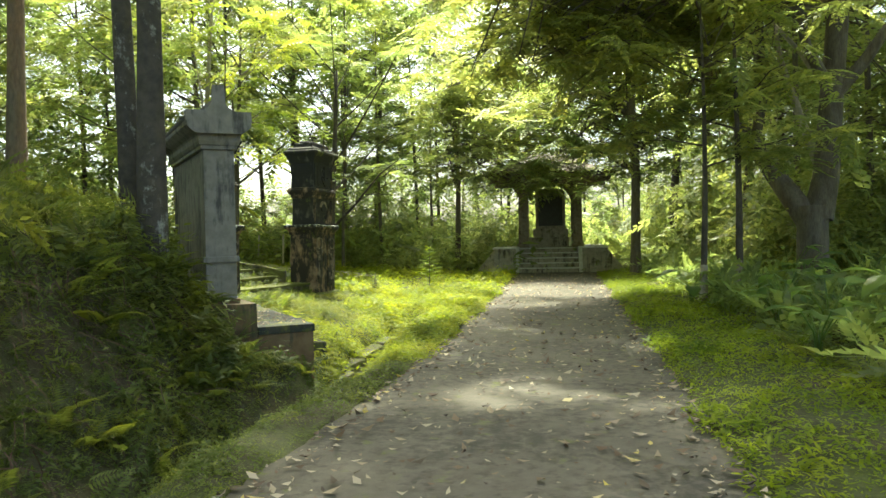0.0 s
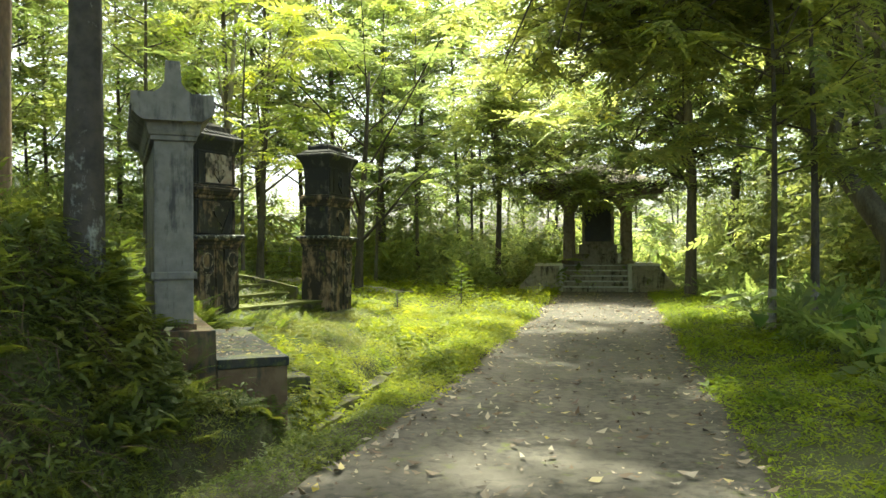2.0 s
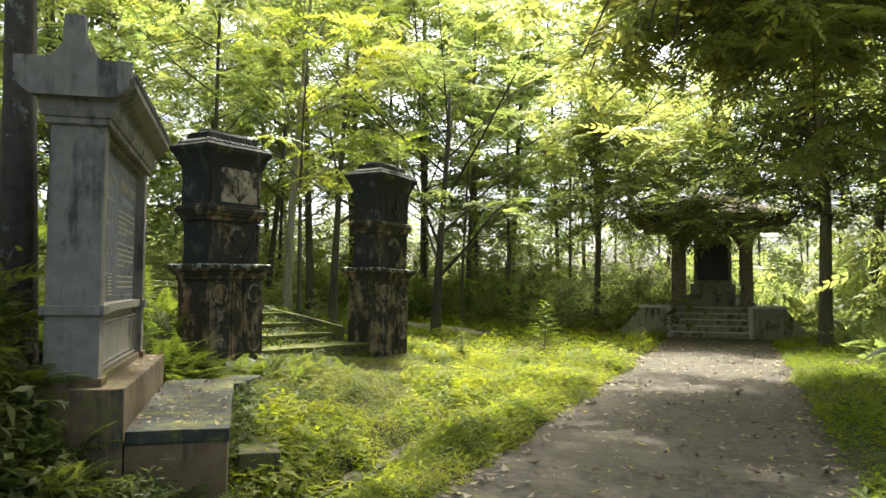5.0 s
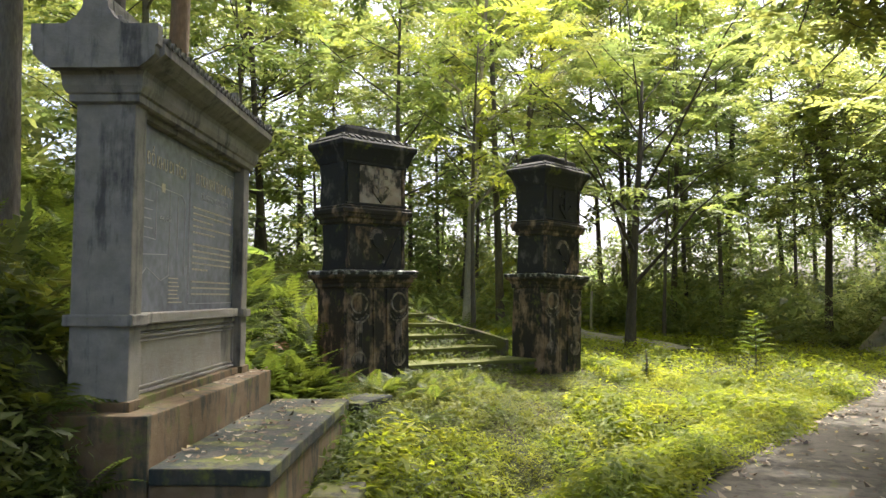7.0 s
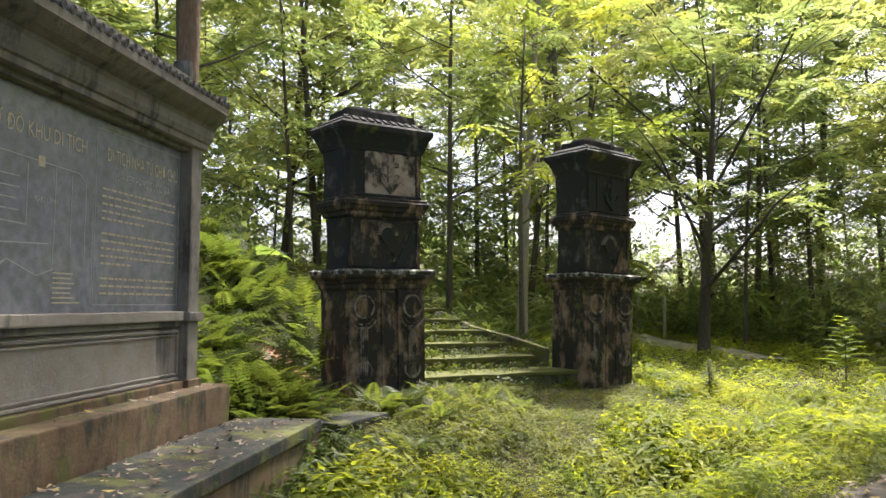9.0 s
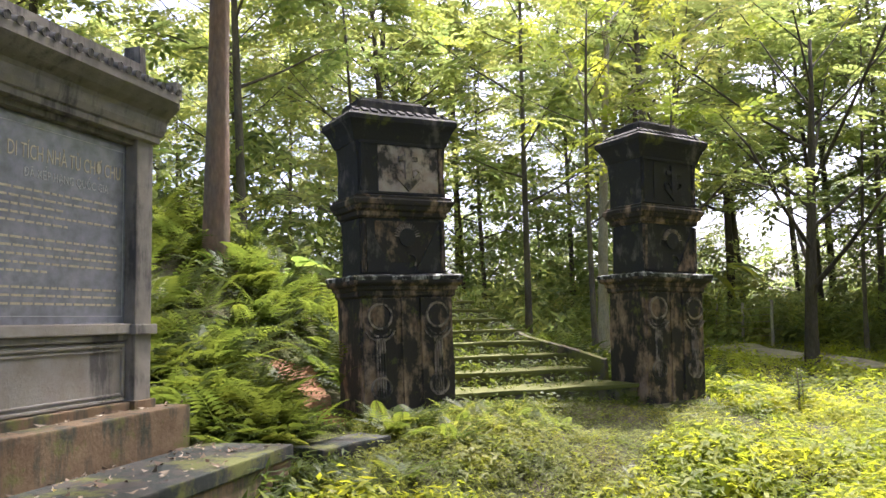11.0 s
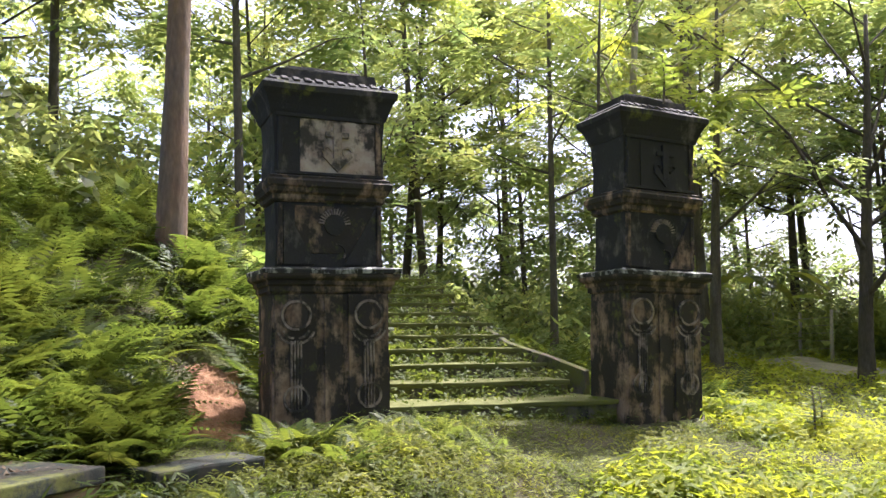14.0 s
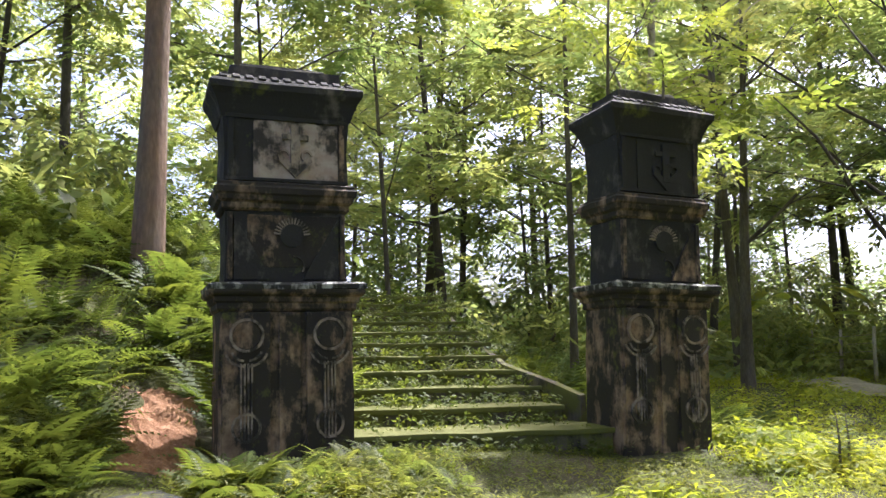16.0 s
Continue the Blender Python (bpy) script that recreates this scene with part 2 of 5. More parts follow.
M_TREAD = mat_masonry("moss_covered_tread", (0.14, 0.135, 0.06), (0.12, 0.12, 0.035), (0.05, 0.05, 0.03), 0.15, 1.75)
M_ROAD = mat_masonry("old_concrete_road", (0.118, 0.098, 0.075), (0.084, 0.069, 0.051), (0.045, 0.038, 0.028), 0.4, 0.2, patch=0.7, rough=0.85)
M_PAV = mat_masonry("pavilion_concrete", (0.36, 0.32, 0.26), (0.26, 0.22, 0.17), (0.07, 0.06, 0.045), 0.3, 0.2)
M_PAV_PALE = mat_masonry("whitewashed_concrete", (0.62, 0.6, 0.55), (0.45, 0.42, 0.37), (0.16, 0.15, 0.13), 0.12, 0.05)
M_COLUMN = mat_masonry("brown_column_plaster", (0.27, 0.22, 0.17), (0.19, 0.145, 0.105), (0.07, 0.055, 0.04), 0.25, 0.1)
M_STELE = mat_mottled("dark_stele_stone", (0.012, 0.012, 0.012), (0.03, 0.03, 0.03), 5, 0.45, 0.2)
M_ROOF = mat_mottled("brown_roof_tile", (0.085, 0.05, 0.032), (0.05, 0.042, 0.026), 4, 0.85)
M_PATH = mat_mottled("worn_footpath_earth", (0.36, 0.32, 0.25), (0.24, 0.21, 0.15), 2, 0.95, 0.5)
M_PANEL = mat_mottled("grey_stone_panel", (0.20, 0.203, 0.232), (0.26, 0.262, 0.288), 1.6, 0.25, 0.05)
M_GOLD = mat_mottled("gold_lettering", (0.50, 0.43, 0.29), (0.42, 0.36, 0.25), 9, 0.5, 0.1)
M_WHITE = mat_mottled("faded_white_lines", (0.44, 0.44, 0.43), (0.33, 0.33, 0.33), 9, 0.6, 0.1)
M_SOIL = mat_mottled("red_soil", (0.22, 0.105, 0.047), (0.37, 0.20, 0.105), 9, 0.95, 0.9, 14, None, 0.05)
M_BARK = mat_mottled("grey_brown_bark", (0.085, 0.068, 0.05), (0.16, 0.14, 0.11), 5, 0.95, 0.9, 20, (1, 1, 0.22), 0.03)
M_BARK_DARK = mat_mottled("dark_damp_bark", (0.055, 0.046, 0.036), (0.12, 0.10, 0.078), 4, 0.95, 0.9, 18, (1, 1, 0.25), 0.03)
M_BARK_PALE = mat_mottled("pale_dead_wood", (0.42, 0.38, 0.31), (0.26, 0.22, 0.17), 6, 0.9, 0.6, 25, (1, 1, 0.25))
M_BARK_RED = mat_mottled("reddish_flaking_bark", (0.17, 0.138, 0.105), (0.26, 0.155, 0.095), 2.4, 0.95, 0.9, 22, (1, 1, 0.3), 0.03)
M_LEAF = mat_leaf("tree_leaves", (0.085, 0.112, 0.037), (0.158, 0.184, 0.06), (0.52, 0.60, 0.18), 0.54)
# darker copy of tree_leaves: the shade of the wood is put into the colour
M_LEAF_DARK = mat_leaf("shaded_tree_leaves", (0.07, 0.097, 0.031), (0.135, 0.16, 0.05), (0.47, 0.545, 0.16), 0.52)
M_LEAF_GOLD = mat_leaf("yellowing_leaves", (0.11, 0.15, 0.02), (0.19, 0.21, 0.03), (0.60, 0.68, 0.10), 0.52)
M_FERN = mat_leaf("fern_leaves", (0.040, 0.060, 0.011), (0.092, 0.113, 0.022), (0.26, 0.31, 0.04), 0.42, 0.45, 0.26)
M_BANK = mat_leaf("bank_leaves", (0.045, 0.065, 0.018), (0.12, 0.14, 0.036), (0.36, 0.42, 0.07), 0.42, 0.4, 0.26)
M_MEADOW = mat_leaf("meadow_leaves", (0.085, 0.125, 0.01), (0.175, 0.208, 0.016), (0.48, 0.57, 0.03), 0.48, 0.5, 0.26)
# turf tone: olive of its own, with the shade by gate and verge added
M_TURF_SHADE = mat_leaf("shade_toned_turf_leaves", (0.072, 0.09, 0.016), (0.125, 0.14, 0.027), (0.32, 0.37, 0.045), 0.42, 0.5, 0.26)
M_TARO = mat_leaf("broad_glossy_leaves", (0.06, 0.115, 0.028), (0.11, 0.17, 0.045), (0.36, 0.50, 0.09), 0.42, 0.2)
M_BARK_LICHEN = mat_masonry("lichen_spotted_bark", (0.085, 0.07, 0.055), (0.045, 0.038, 0.03), (0.30, 0.30, 0.26), 0.12, 0.0, patch=9, streak=2)
M_BAND = mat_masonry("limewashed_bark", (0.33, 0.30, 0.24), (0.22, 0.19, 0.14), (0.07, 0.06, 0.045), 0.3, 0.1, patch=6)
M_DRY = mat_mottled("dry_brown_stems", (0.07, 0.042, 0.025), (0.14, 0.085, 0.05), 3, 0.95, 0.2)


def mat_fallen():
    mat, nt, p = material("fallen_leaves")
    geo = nt.nodes.new("ShaderNodeNewGeometry")
    nt.links.new(ramp(nt, geo.outputs["Random Per Island"], [(0.0, (0.045, 0.03, 0.02)), (0.35, (0.11, 0.065, 0.035)), (0.6, (0.24, 0.18, 0.12)), (0.9, (0.38, 0.32, 0.24)), (1.0, (0.40, 0.30, 0.04))]), p.inputs["Base Color"])
    p.inputs["Roughness"].default_value = 0.75
    return mat


def mat_ground():
    """Damp soil and moss under the plants, browner where the noise is low."""
    mat, nt, p = material("ground_soil")
    a = ramp(nt, noise_tex(nt, 1.3, 8, 0.65), [(0.36, (0.085, 0.066, 0.036)), (0.5, (0.075, 0.078, 0.024)), (0.68, (0.10, 0.115, 0.022))])
    b = ramp(nt, noise_tex(nt, 24, 6, 0.7), [(0.3, (0.55, 0.55, 0.5)), (0.7, (1.35, 1.35, 1.3))])
    nt.links.new(blend(nt, 1.0, a, b, "MULTIPLY"), p.inputs["Base Color"])
    p.inputs["Roughness"].default_value = 0.95
    bump(nt, p, noise_tex(nt, 16, 8, 0.75), 0.9, 0.06)
    return mat


M_FALLEN = mat_fallen()
M_GROUND = mat_ground()

# ---- the lie of the land ----
ROAD_Y = np.array([-40.0, -6.0, -1.0, 3.0, 6.5, 12.0, 19.0, 24.9])
ROAD_L = np.array([-3.3, -3.0, -2.85, -2.52, -2.36, -2.2, -2.08, -2.05])
ROAD_R = np.array([0.3, 0.35, 0.42, 0.5, 0.62, 0.75, 0.92, 1.05])


def ss(a, b, x):
    t = np.clip((x - a) / (b - a), 0, 1)
    return t * t * (3 - 2 * t)


def land(x, y):
    """Height of the ground."""
    x, y = np.asarray(x, float), np.asarray(y, float)
    xl, xr = np.interp(y, ROAD_Y, ROAD_L), np.interp(y, ROAD_Y, ROAD_R)
    wob = 0.05 * np.sin(1.3 * x + 0.7 * y) * np.sin(0.9 * y - 0.4 * x) + 0.025 * np.sin(3.1 * x + 1.1) * np.sin(2.7 * y)
    z = np.where((x > xl) & (x < xr), -0.05, 0.0)
    left, right = ss(0.0, 0.35, xl - x), ss(0.0, 0.5, x - xr)
    z = z + (left + right) * 0.03
    # terrace with the gate, and the meadow beyond it
    terrace = 0.27 * ss(-3.7, -6.6, x) * ss(15.0, 11.5, y) + 0.08 * ss(-3.2, -5.5, x) + 0.25 * ss(-5.5, -12, x) * ss(11, 16, y)
    # hill with the stairs
    slope = np.interp(y, [-40, 6.0, 7.6, 8.6, 9.4, 11.2, 12.2, 15.5], [0.36, 0.38, 0.48, 0.52, 0.29, 0.29, 0.22, 0.0])
    run = np.clip(-7.15 - x, 0, None)
    hill = slope * (run - np.clip(run - 6.0, 0, None) * 0.75)
    # bank before the signboard
    bank = 1.35 * ss(-4.15, -5.7, x) * ss(4.6, 2.6, y) + 0.55 * ss(-5.5, -7.4, x) * ss(8.0, 5.2, y) * ss(1.5, 3.5, y)
    z = z + terrace + hill + bank + wob * (left + right) * np.clip(0.3 + 0.12 * np.abs(x - xl), 0, 2.0)
    # shoulder of the bank against the end of the wall
    z = z + 0.40 * np.exp(-(((x + 4.85) / 0.62) ** 2 + ((y - 2.75) / 0.75) ** 2))
    z = z + 0.2 * np.exp(-(((x + 3.85) / 0.36) ** 2 + ((y - 3.3) / 0.4) ** 2))
    # ditch along the road
    xd = np.interp(y, [-40, 1.0, 3.8, 6.0, 9.0], [-3.95, -3.8, -3.35, -3.55, -3.45])
    deep = 0.46 * ss(10.6, 8.6, y)
    z = z - deep * np.exp(-((x - xd) / 0.34) ** 2) - 0.22 * deep * ss(xd + 0.5, xd, x) * ss(xd - 1.6, xd - 0.6, x)
    # right-hand side lifts a little into the wood
    z = z + right * (0.10 * ss(1.0, 4.0, x) + 0.2 * ss(5, 14, x))
    far = np.hypot(x, y - 15)
    return z - 0.02 * np.clip(far - 60, 0, None)


def height(x, y):
    return float(land(x, y))


def axis(fine0, fine1, step, ends):
    a = list(np.arange(fine0, fine1 + 1e-6, step))
    out, s, v = [], step, fine1
    while v < ends:
        s *= 1.28
        v += s
        out.append(v)
    low, s, v = [], step, fine0
    while v > -ends:
        s *= 1.28
        v -= s
        low.append(v)
    return np.array(low[::-1] + a + out)


gx, gy = axis(-13, 5, 0.11, 1500), axis(-7, 26, 0.14, 1500)
XX, YY = np.meshgrid(gx, gy)
ZZ = land(XX, YY)
idx = np.arange(XX.size).reshape(XX.shape)
ground = new("ground", quads("ground", np.stack([XX.ravel(), YY.ravel(), ZZ.ravel()], 1), np.stack([idx[:-1, :-1], idx[:-1, 1:], idx[1:, 1:], idx[1:, :-1]], -1).reshape(-1, 4), M_GROUND, True))
tagged(ground, "damp brown soil and moss with a ditch and rising banks", "ground", kind="structure")


def build_road():
    """A strip of old concrete with ragged edges, laid 5 cm thick."""
    ys = np.concatenate([np.arange(-40, -6, 2.0), np.arange(-6, 24.9, 0.12), [24.9]])
    cols = 15
    top = []
    for y in ys:
        l, r = np.interp(y, ROAD_Y, ROAD_L), np.interp(y, ROAD_Y, ROAD_R)
        l += 0.05 * noise.noise(Vector((y * 1.6, 0, 0))) + 0.03 * noise.noise(Vector((y * 6, 3, 0)))
        r += 0.05 * noise.noise(Vector((y * 1.6, 9, 0))) + 0.03 * noise.noise(Vector((y * 6, 7, 0)))
        for c in range(cols):
            x = l + (r - l) * c / (cols - 1)
            z = 0.012 * noise.noise(Vector((x * 0.8, y * 0.8, 4))) - (0.012 if c in (0, cols - 1) else 0)
            top.append((x, y, z))
    top = np.array(top)
    n = len(ys)
    grid = np.arange(n * cols).reshape(n, cols)
    faces = [np.stack([grid[:-1, :-1], grid[:-1, 1:], grid[1:, 1:], grid[1:, :-1]], -1).reshape(-1, 4)]
    low = top - (0, 0, 0.12)
    both = np.concatenate([top, low])
    m = n * cols
    for c, flip in ((0, 0), (cols - 1, 1)):
        e = grid[:, c]
        f = np.stack([e[:-1], e[1:], e[1:] + m, e[:-1] + m], -1)
        faces.append(f[:, ::-1] if flip else f)
    e = grid[-1]
    faces.append(np.stack([e[:-1], e[1:], e[1:] + m, e[:-1] + m], -1))
    ob = new("road", quads("road", both, np.concatenate(faces), M_ROAD))
    tagged(ob, "worn grey concrete lane strewn with fallen leaves", "road", kind="structure")


build_road()


# ---- gate pillars ----
LOW, MID, UP, EAVE = 1.24, 1.44, 2.28, 2.88       # heights above the foot of a pillar


def flat_shape(bm, outline, y, depth):
    """An outline in the x-z plane pushed out by depth towards -y."""
    back = [bm.verts.new((x, y, z)) for x, z in outline]
    front = [bm.verts.new((x, y - depth, z)) for x, z in outline]
    bm.faces.new(front)
    for i in range(len(outline)):
        j = (i + 1) % len(outline)
        bm.faces.new((back[j], back[i], front[i], front[j]))
    bmesh.ops.recalc_face_normals(bm, faces=bm.faces)
    return bm


def disc(cx, cz, r, n=28, a0=0.0, a1=2 * math.pi):
    return [(cx + r * math.cos(a0 + (a1 - a0) * i / n), cz + r * math.sin(a0 + (a1 - a0) * i / n)) for i in range(n)]


def ring(bm, cx, cz, r, t, y, depth, a0=0.0, a1=2 * math.pi, n=28):
    """A flat raised ring or arc of thickness t."""
    full = abs(a1 - a0) > 6.28
    k = n if full else n + 1
    rows = []
    for i in range(k):
        a = a0 + (a1 - a0) * i / n
        c, s = math.cos(a), math.sin(a)
        rows.append([bm.verts.new(p) for p in ((cx + (r - t) * c, y, cz + (r - t) * s), (cx + (r - t) * c, y - depth, cz + (r - t) * s), (cx + r * c, y - depth, cz + r * s), (cx + r * c, y, cz + r * s))])
    for i in range(k if full else k - 1):
        a, b = rows[i], rows[(i + 1) % k]
        for j in range(3):
            bm.faces.new((a[j], b[j], b[j + 1], a[j + 1]))
    if not full:
        bm.faces.new(rows[0])
        bm.faces.new(rows[-1])
    bmesh.ops.recalc_face_normals(bm, faces=bm.faces)
    return bm


def gate_pillar(label, m, w, d, bare, seed):
    """A square gate pillar of three blocks with mouldings, a tiled cap and worn plaster reliefs on its front (-y)."""
    p = thing("gate_pillar", label, "pillar", m, "gate pillars")
    f = -d / 2
    low = part("lower_block", rough_up(sweep(bmesh.new(), [(0, -0.25), (0.004, 0.3), (0, LOW)], w, d), 3, 0.012, 3.0, seed), M_PILLAR, p)
    part("middle_moulding", rough_up(sweep(bmesh.new(), [(0.01, LOW), (0.025, LOW + 0.02), (0.025, LOW + 0.06), (0.045, LOW + 0.075), (0.05, LOW + 0.11), (0.085, LOW + 0.13), (0.095, LOW + 0.15), (0.095, MID - 0.025), (0.0, MID - 0.02)], w, d), 2, 0.012, 5.0, seed + 1), M_PILLAR, p)
    part("ledge_lip", rough_up(sweep(bmesh.new(), [(0.0, MID - 0.03), (0.10, MID - 0.025), (0.105, MID + 0.01), (0.07, MID + 0.03), (-0.03, MID + 0.035)], w, d), 3, 0.012, 6.0, seed + 9), M_LICHEN, p, "ledge lip blotched with white lichen")
    mid = part("middle_block", rough_up(sweep(bmesh.new(), [(-0.035, MID + 0.02), (-0.045, MID + 0.3), (-0.04, UP - 0.22)], w, d), 3, 0.012, 3.0, seed + 2), M_PILLAR_BLACK, p)
    part("upper_moulding", rough_up(sweep(bmesh.new(), [(-0.03, UP - 0.22), (-0.01, UP - 0.2), (-0.01, UP - 0.16), (0.02, UP - 0.14), (0.03, UP - 0.1), (0.045, UP - 0.085), (0.05, UP - 0.04), (0.03, UP - 0.02), (0.03, UP), (-0.02, UP + 0.02)], w, d), 2, 0.01, 5.0, seed + 3), M_PILLAR, p)
    top = part("upper_block", rough_up(sweep(bmesh.new(), [(-0.02, UP + 0.01), (-0.025, UP + 0.3), (-0.01, EAVE - 0.02)], w, d), 3, 0.012, 3.0, seed + 4), M_PILLAR_BLACK, p)
    part("cornice", rough_up(sweep(bmesh.new(), [(0.0, EAVE - 0.04), (0.015, EAVE), (0.03, EAVE + 0.05), (0.06, EAVE + 0.12), (0.095, EAVE + 0.17), (0.10, EAVE + 0.22), (0.07, EAVE + 0.25)], w, d), 2, 0.012, 5.0, seed + 5), M_PILLAR_BLACK, p)
    cap = part("cap", rough_up(sweep(bmesh.new(), [(0.065, EAVE + 0.24), (0.0, EAVE + 0.29), (-0.06, EAVE + 0.32), (-0.07, EAVE + 0.41), (-0.16, EAVE + 0.43), (-0.18, EAVE + 0.47), (-0.3, EAVE + 0.5)], w, d), 2, 0.015, 6.0, seed + 6), M_PILLAR_BLACK, p)
    tile = bmesh.new()
    box(tile, -0.030, 0.030, -0.05, 0.05, -0.012, 0.012, 0.008)
    tile_me = None
    for k in range(11):                       # tile ends along the four sides of the cap
        for side in range(4):
            span, deep = (w, d) if side % 2 == 0 else (d, w)
            m2 = pose(0, 0, 0, 0, 0, 90 * side) @ pose((k - 5) * (span - 0.02) / 10, -(deep / 2 + 0.005), EAVE + 0.288, 32, 0, 0)
            if tile_me is None:
                ob = part("cap_tile", tile, M_PILLAR_BLACK, cap)
                tile_me = ob.data
            else:
                ob = new("cap_tile", tile_me)
                ob.parent = cap
            ob.matrix_basis = m2
    # lower block: two pilaster strips with medallions and lyre strings, a sunk middle
    for sx in (-1, 1):
        cx = sx * 0.31 * w
        part("relief_panel", box(bmesh.new(), cx - 0.175 * w, cx + 0.175 * w, f - 0.03, f + 0.02, -0.2, LOW - 0.01, 0.008), M_PILLAR, low, "raised strip of streaked plaster")
        zc = LOW - 0.19
        part("medallion", flat_shape(bmesh.new(), disc(cx, zc, 0.105), f - 0.028, 0.022), M_PILLAR, low)
        part("medallion_ring", ring(bmesh.new(), cx, zc, 0.135, 0.022, f - 0.028, 0.028), M_RELIEF, low)
        for r, s in ((0.15, -1), (0.15, 1), (0.105, -1), (0.105, 1)):
            a = (math.pi * 1.5, math.pi * 1.5 + s * 1.25)
            part("scroll", ring(bmesh.new(), cx + s * 0.022, zc - 0.10, r, 0.018, f - 0.028, 0.022, min(a), max(a), 10), M_RELIEF, low)
        for k in (-1.5, -0.5, 0.5, 1.5):
            part("lyre_string", box(bmesh.new(), cx + k * 0.028 - 0.007, cx + k * 0.028 + 0.007, f - 0.05, f - 0.02, 0.22, zc - 0.22, 0.003), M_RELIEF, low)
        part("lower_ring", ring(bmesh.new(), cx, 0.335, 0.115, 0.02, f - 0.028, 0.022), M_RELIEF, low)
        part("drop", flat_shape(bmesh.new(), disc(cx, 0.12, 0.04, 14), f - 0.028, 0.02), M_PILLAR, low)
    part("centre_strip", box(bmesh.new(), -0.07 * w, 0.09 * w, f - 0.02, f + 0.02, -0.2, LOW - 0.01, 0.006), M_PILLAR, low)
    # middle block: a half sun above an open book, with sloping corner pieces
    g = f + 0.045
    mz = MID + 0.06
    for sx in (-1, 1):
        tri = [(sx * 0.40 * w, mz), (sx * 0.40 * w, UP - 0.27), (sx * 0.12 * w, mz)]
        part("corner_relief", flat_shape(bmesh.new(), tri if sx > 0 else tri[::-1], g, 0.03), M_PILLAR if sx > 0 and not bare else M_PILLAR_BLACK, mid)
        part("edge_bar", box(bmesh.new(), sx * 0.43 * w - 0.02, sx * 0.43 * w + 0.02, g - 0.045, g, mz, UP - 0.24, 0.006), M_PILLAR, mid)
    if bare:
        part("panel_ground", box(bmesh.new(), -0.30 * w, 0.41 * w, g - 0.010, g + 0.03, mz + 0.10, UP - 0.25, 0.004), M_PILLAR, mid)
    for k in range(15):
        a = math.pi * (0.04 + 0.92 * k / 14)
        ray = bmesh.new()
        box(ray, 0.095, 0.15, g - 0.03, g, -0.006, 0.006, 0.002)
        ray.transform(Matrix.Translation((0.04, 0, UP - 0.42)) @ Matrix.Rotation(-a, 4, "Y"))
        part("sun_ray", ray, M_RELIEF, mid)
    part("sun_disc", flat_shape(bmesh.new(), disc(0.04, UP - 0.42, 0.095), g, 0.03), M_PILLAR_BLACK, mid)
    part("relief_arc", ring(bmesh.new(), 0.06, MID + 0.17, 0.085, 0.012, g, 0.03, -0.6, 1.7, 12), M_RELIEF, mid)
    # upper block: a framed panel with an anchor-like relief
    h = f + 0.02
    zb, zt = UP + 0.05, EAVE - 0.06
    part("panel_ground", box(bmesh.new(), -0.26 * w, 0.40 * w, h - 0.012, h + 0.03, zb, zt, 0.004), M_PILLAR_BARE if bare else M_PILLAR_BLACK, top, "peeled pale plaster panel" if bare else "")
    for x0, x1, z0, z1 in ((-0.47, 0.47, zt, zt + 0.035), (0.41, 0.45, zb, zt), (-0.45, -0.41, zb, zt), (-0.47, 0.47, zb - 0.03, zb)):
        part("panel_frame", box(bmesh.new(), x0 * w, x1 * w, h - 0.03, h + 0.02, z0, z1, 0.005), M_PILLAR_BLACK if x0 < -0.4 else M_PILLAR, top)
    ax = 0.05 * w
    part("anchor_shaft", box(bmesh.new(), ax - 0.03, ax + 0.05, h - 0.045, h, zb + 0.08, zt - 0.04, 0.006), M_RELIEF if bare else M_PILLAR_BLACK, top)
    part("anchor_stock", box(bmesh.new(), ax - 0.10, ax + 0.12, h - 0.04, h, zt - 0.16, zt - 0.11, 0.006), M_RELIEF if bare else M_PILLAR_BLACK, top)
    part("anchor_arm", flat_shape(bmesh.new(), [(ax + 0.01, zb + 0.01), (ax + 0.15, zb + 0.15), (ax + 0.13, zb + 0.21), (ax + 0.01, zb + 0.09), (ax - 0.11, zb + 0.21), (ax - 0.13, zb + 0.15)], h, 0.04), M_RELIEF if bare else M_PILLAR_BLACK, top)
    for s in (-1, 1):
        part("anchor_scroll", ring(bmesh.new(), ax + 0.01 + s * 0.095, zb + 0.2, 0.05, 0.018, h, 0.035, 0, math.pi * 1.4, 12), M_RELIEF if bare else M_PILLAR_BLACK, top)
    return p


def gate_frame(x, y, w, d, z, yaw, lean=(0, 0)):
    """The pose of a pillar from its front right corner at (x, y): -y of the pillar faces the road."""
    c = Matrix.Translation((x, y, z)) @ pose(0, 0, 0, lean[0], lean[1], yaw)
    return c @ Matrix.Translation((-w / 2, d / 2, 0))


gate_pillar("blackened plaster gate pillar with peeling pale panel beside stone stairs", gate_frame(-6.776, 8.954, 1.067, 0.55, 0.36, 80.5, (0, -0.9)), 1.067, 0.55, True, 3)
gate_pillar("dark mould-covered gate pillar with carved relief and plants on its cap", gate_frame(-5.765, 12.04, 0.928, 0.60, 0.36, 79, (0, 1.4)), 0.928, 0.60, False, 11)

# ---- stairs between the pillars ----
STEP_FOOT, STEP_E, STEP_S = Vector((-6.804, 9.039, 0)), Vector((0.331, 0.944, 0)), Vector((-0.944, 0.331, 0))


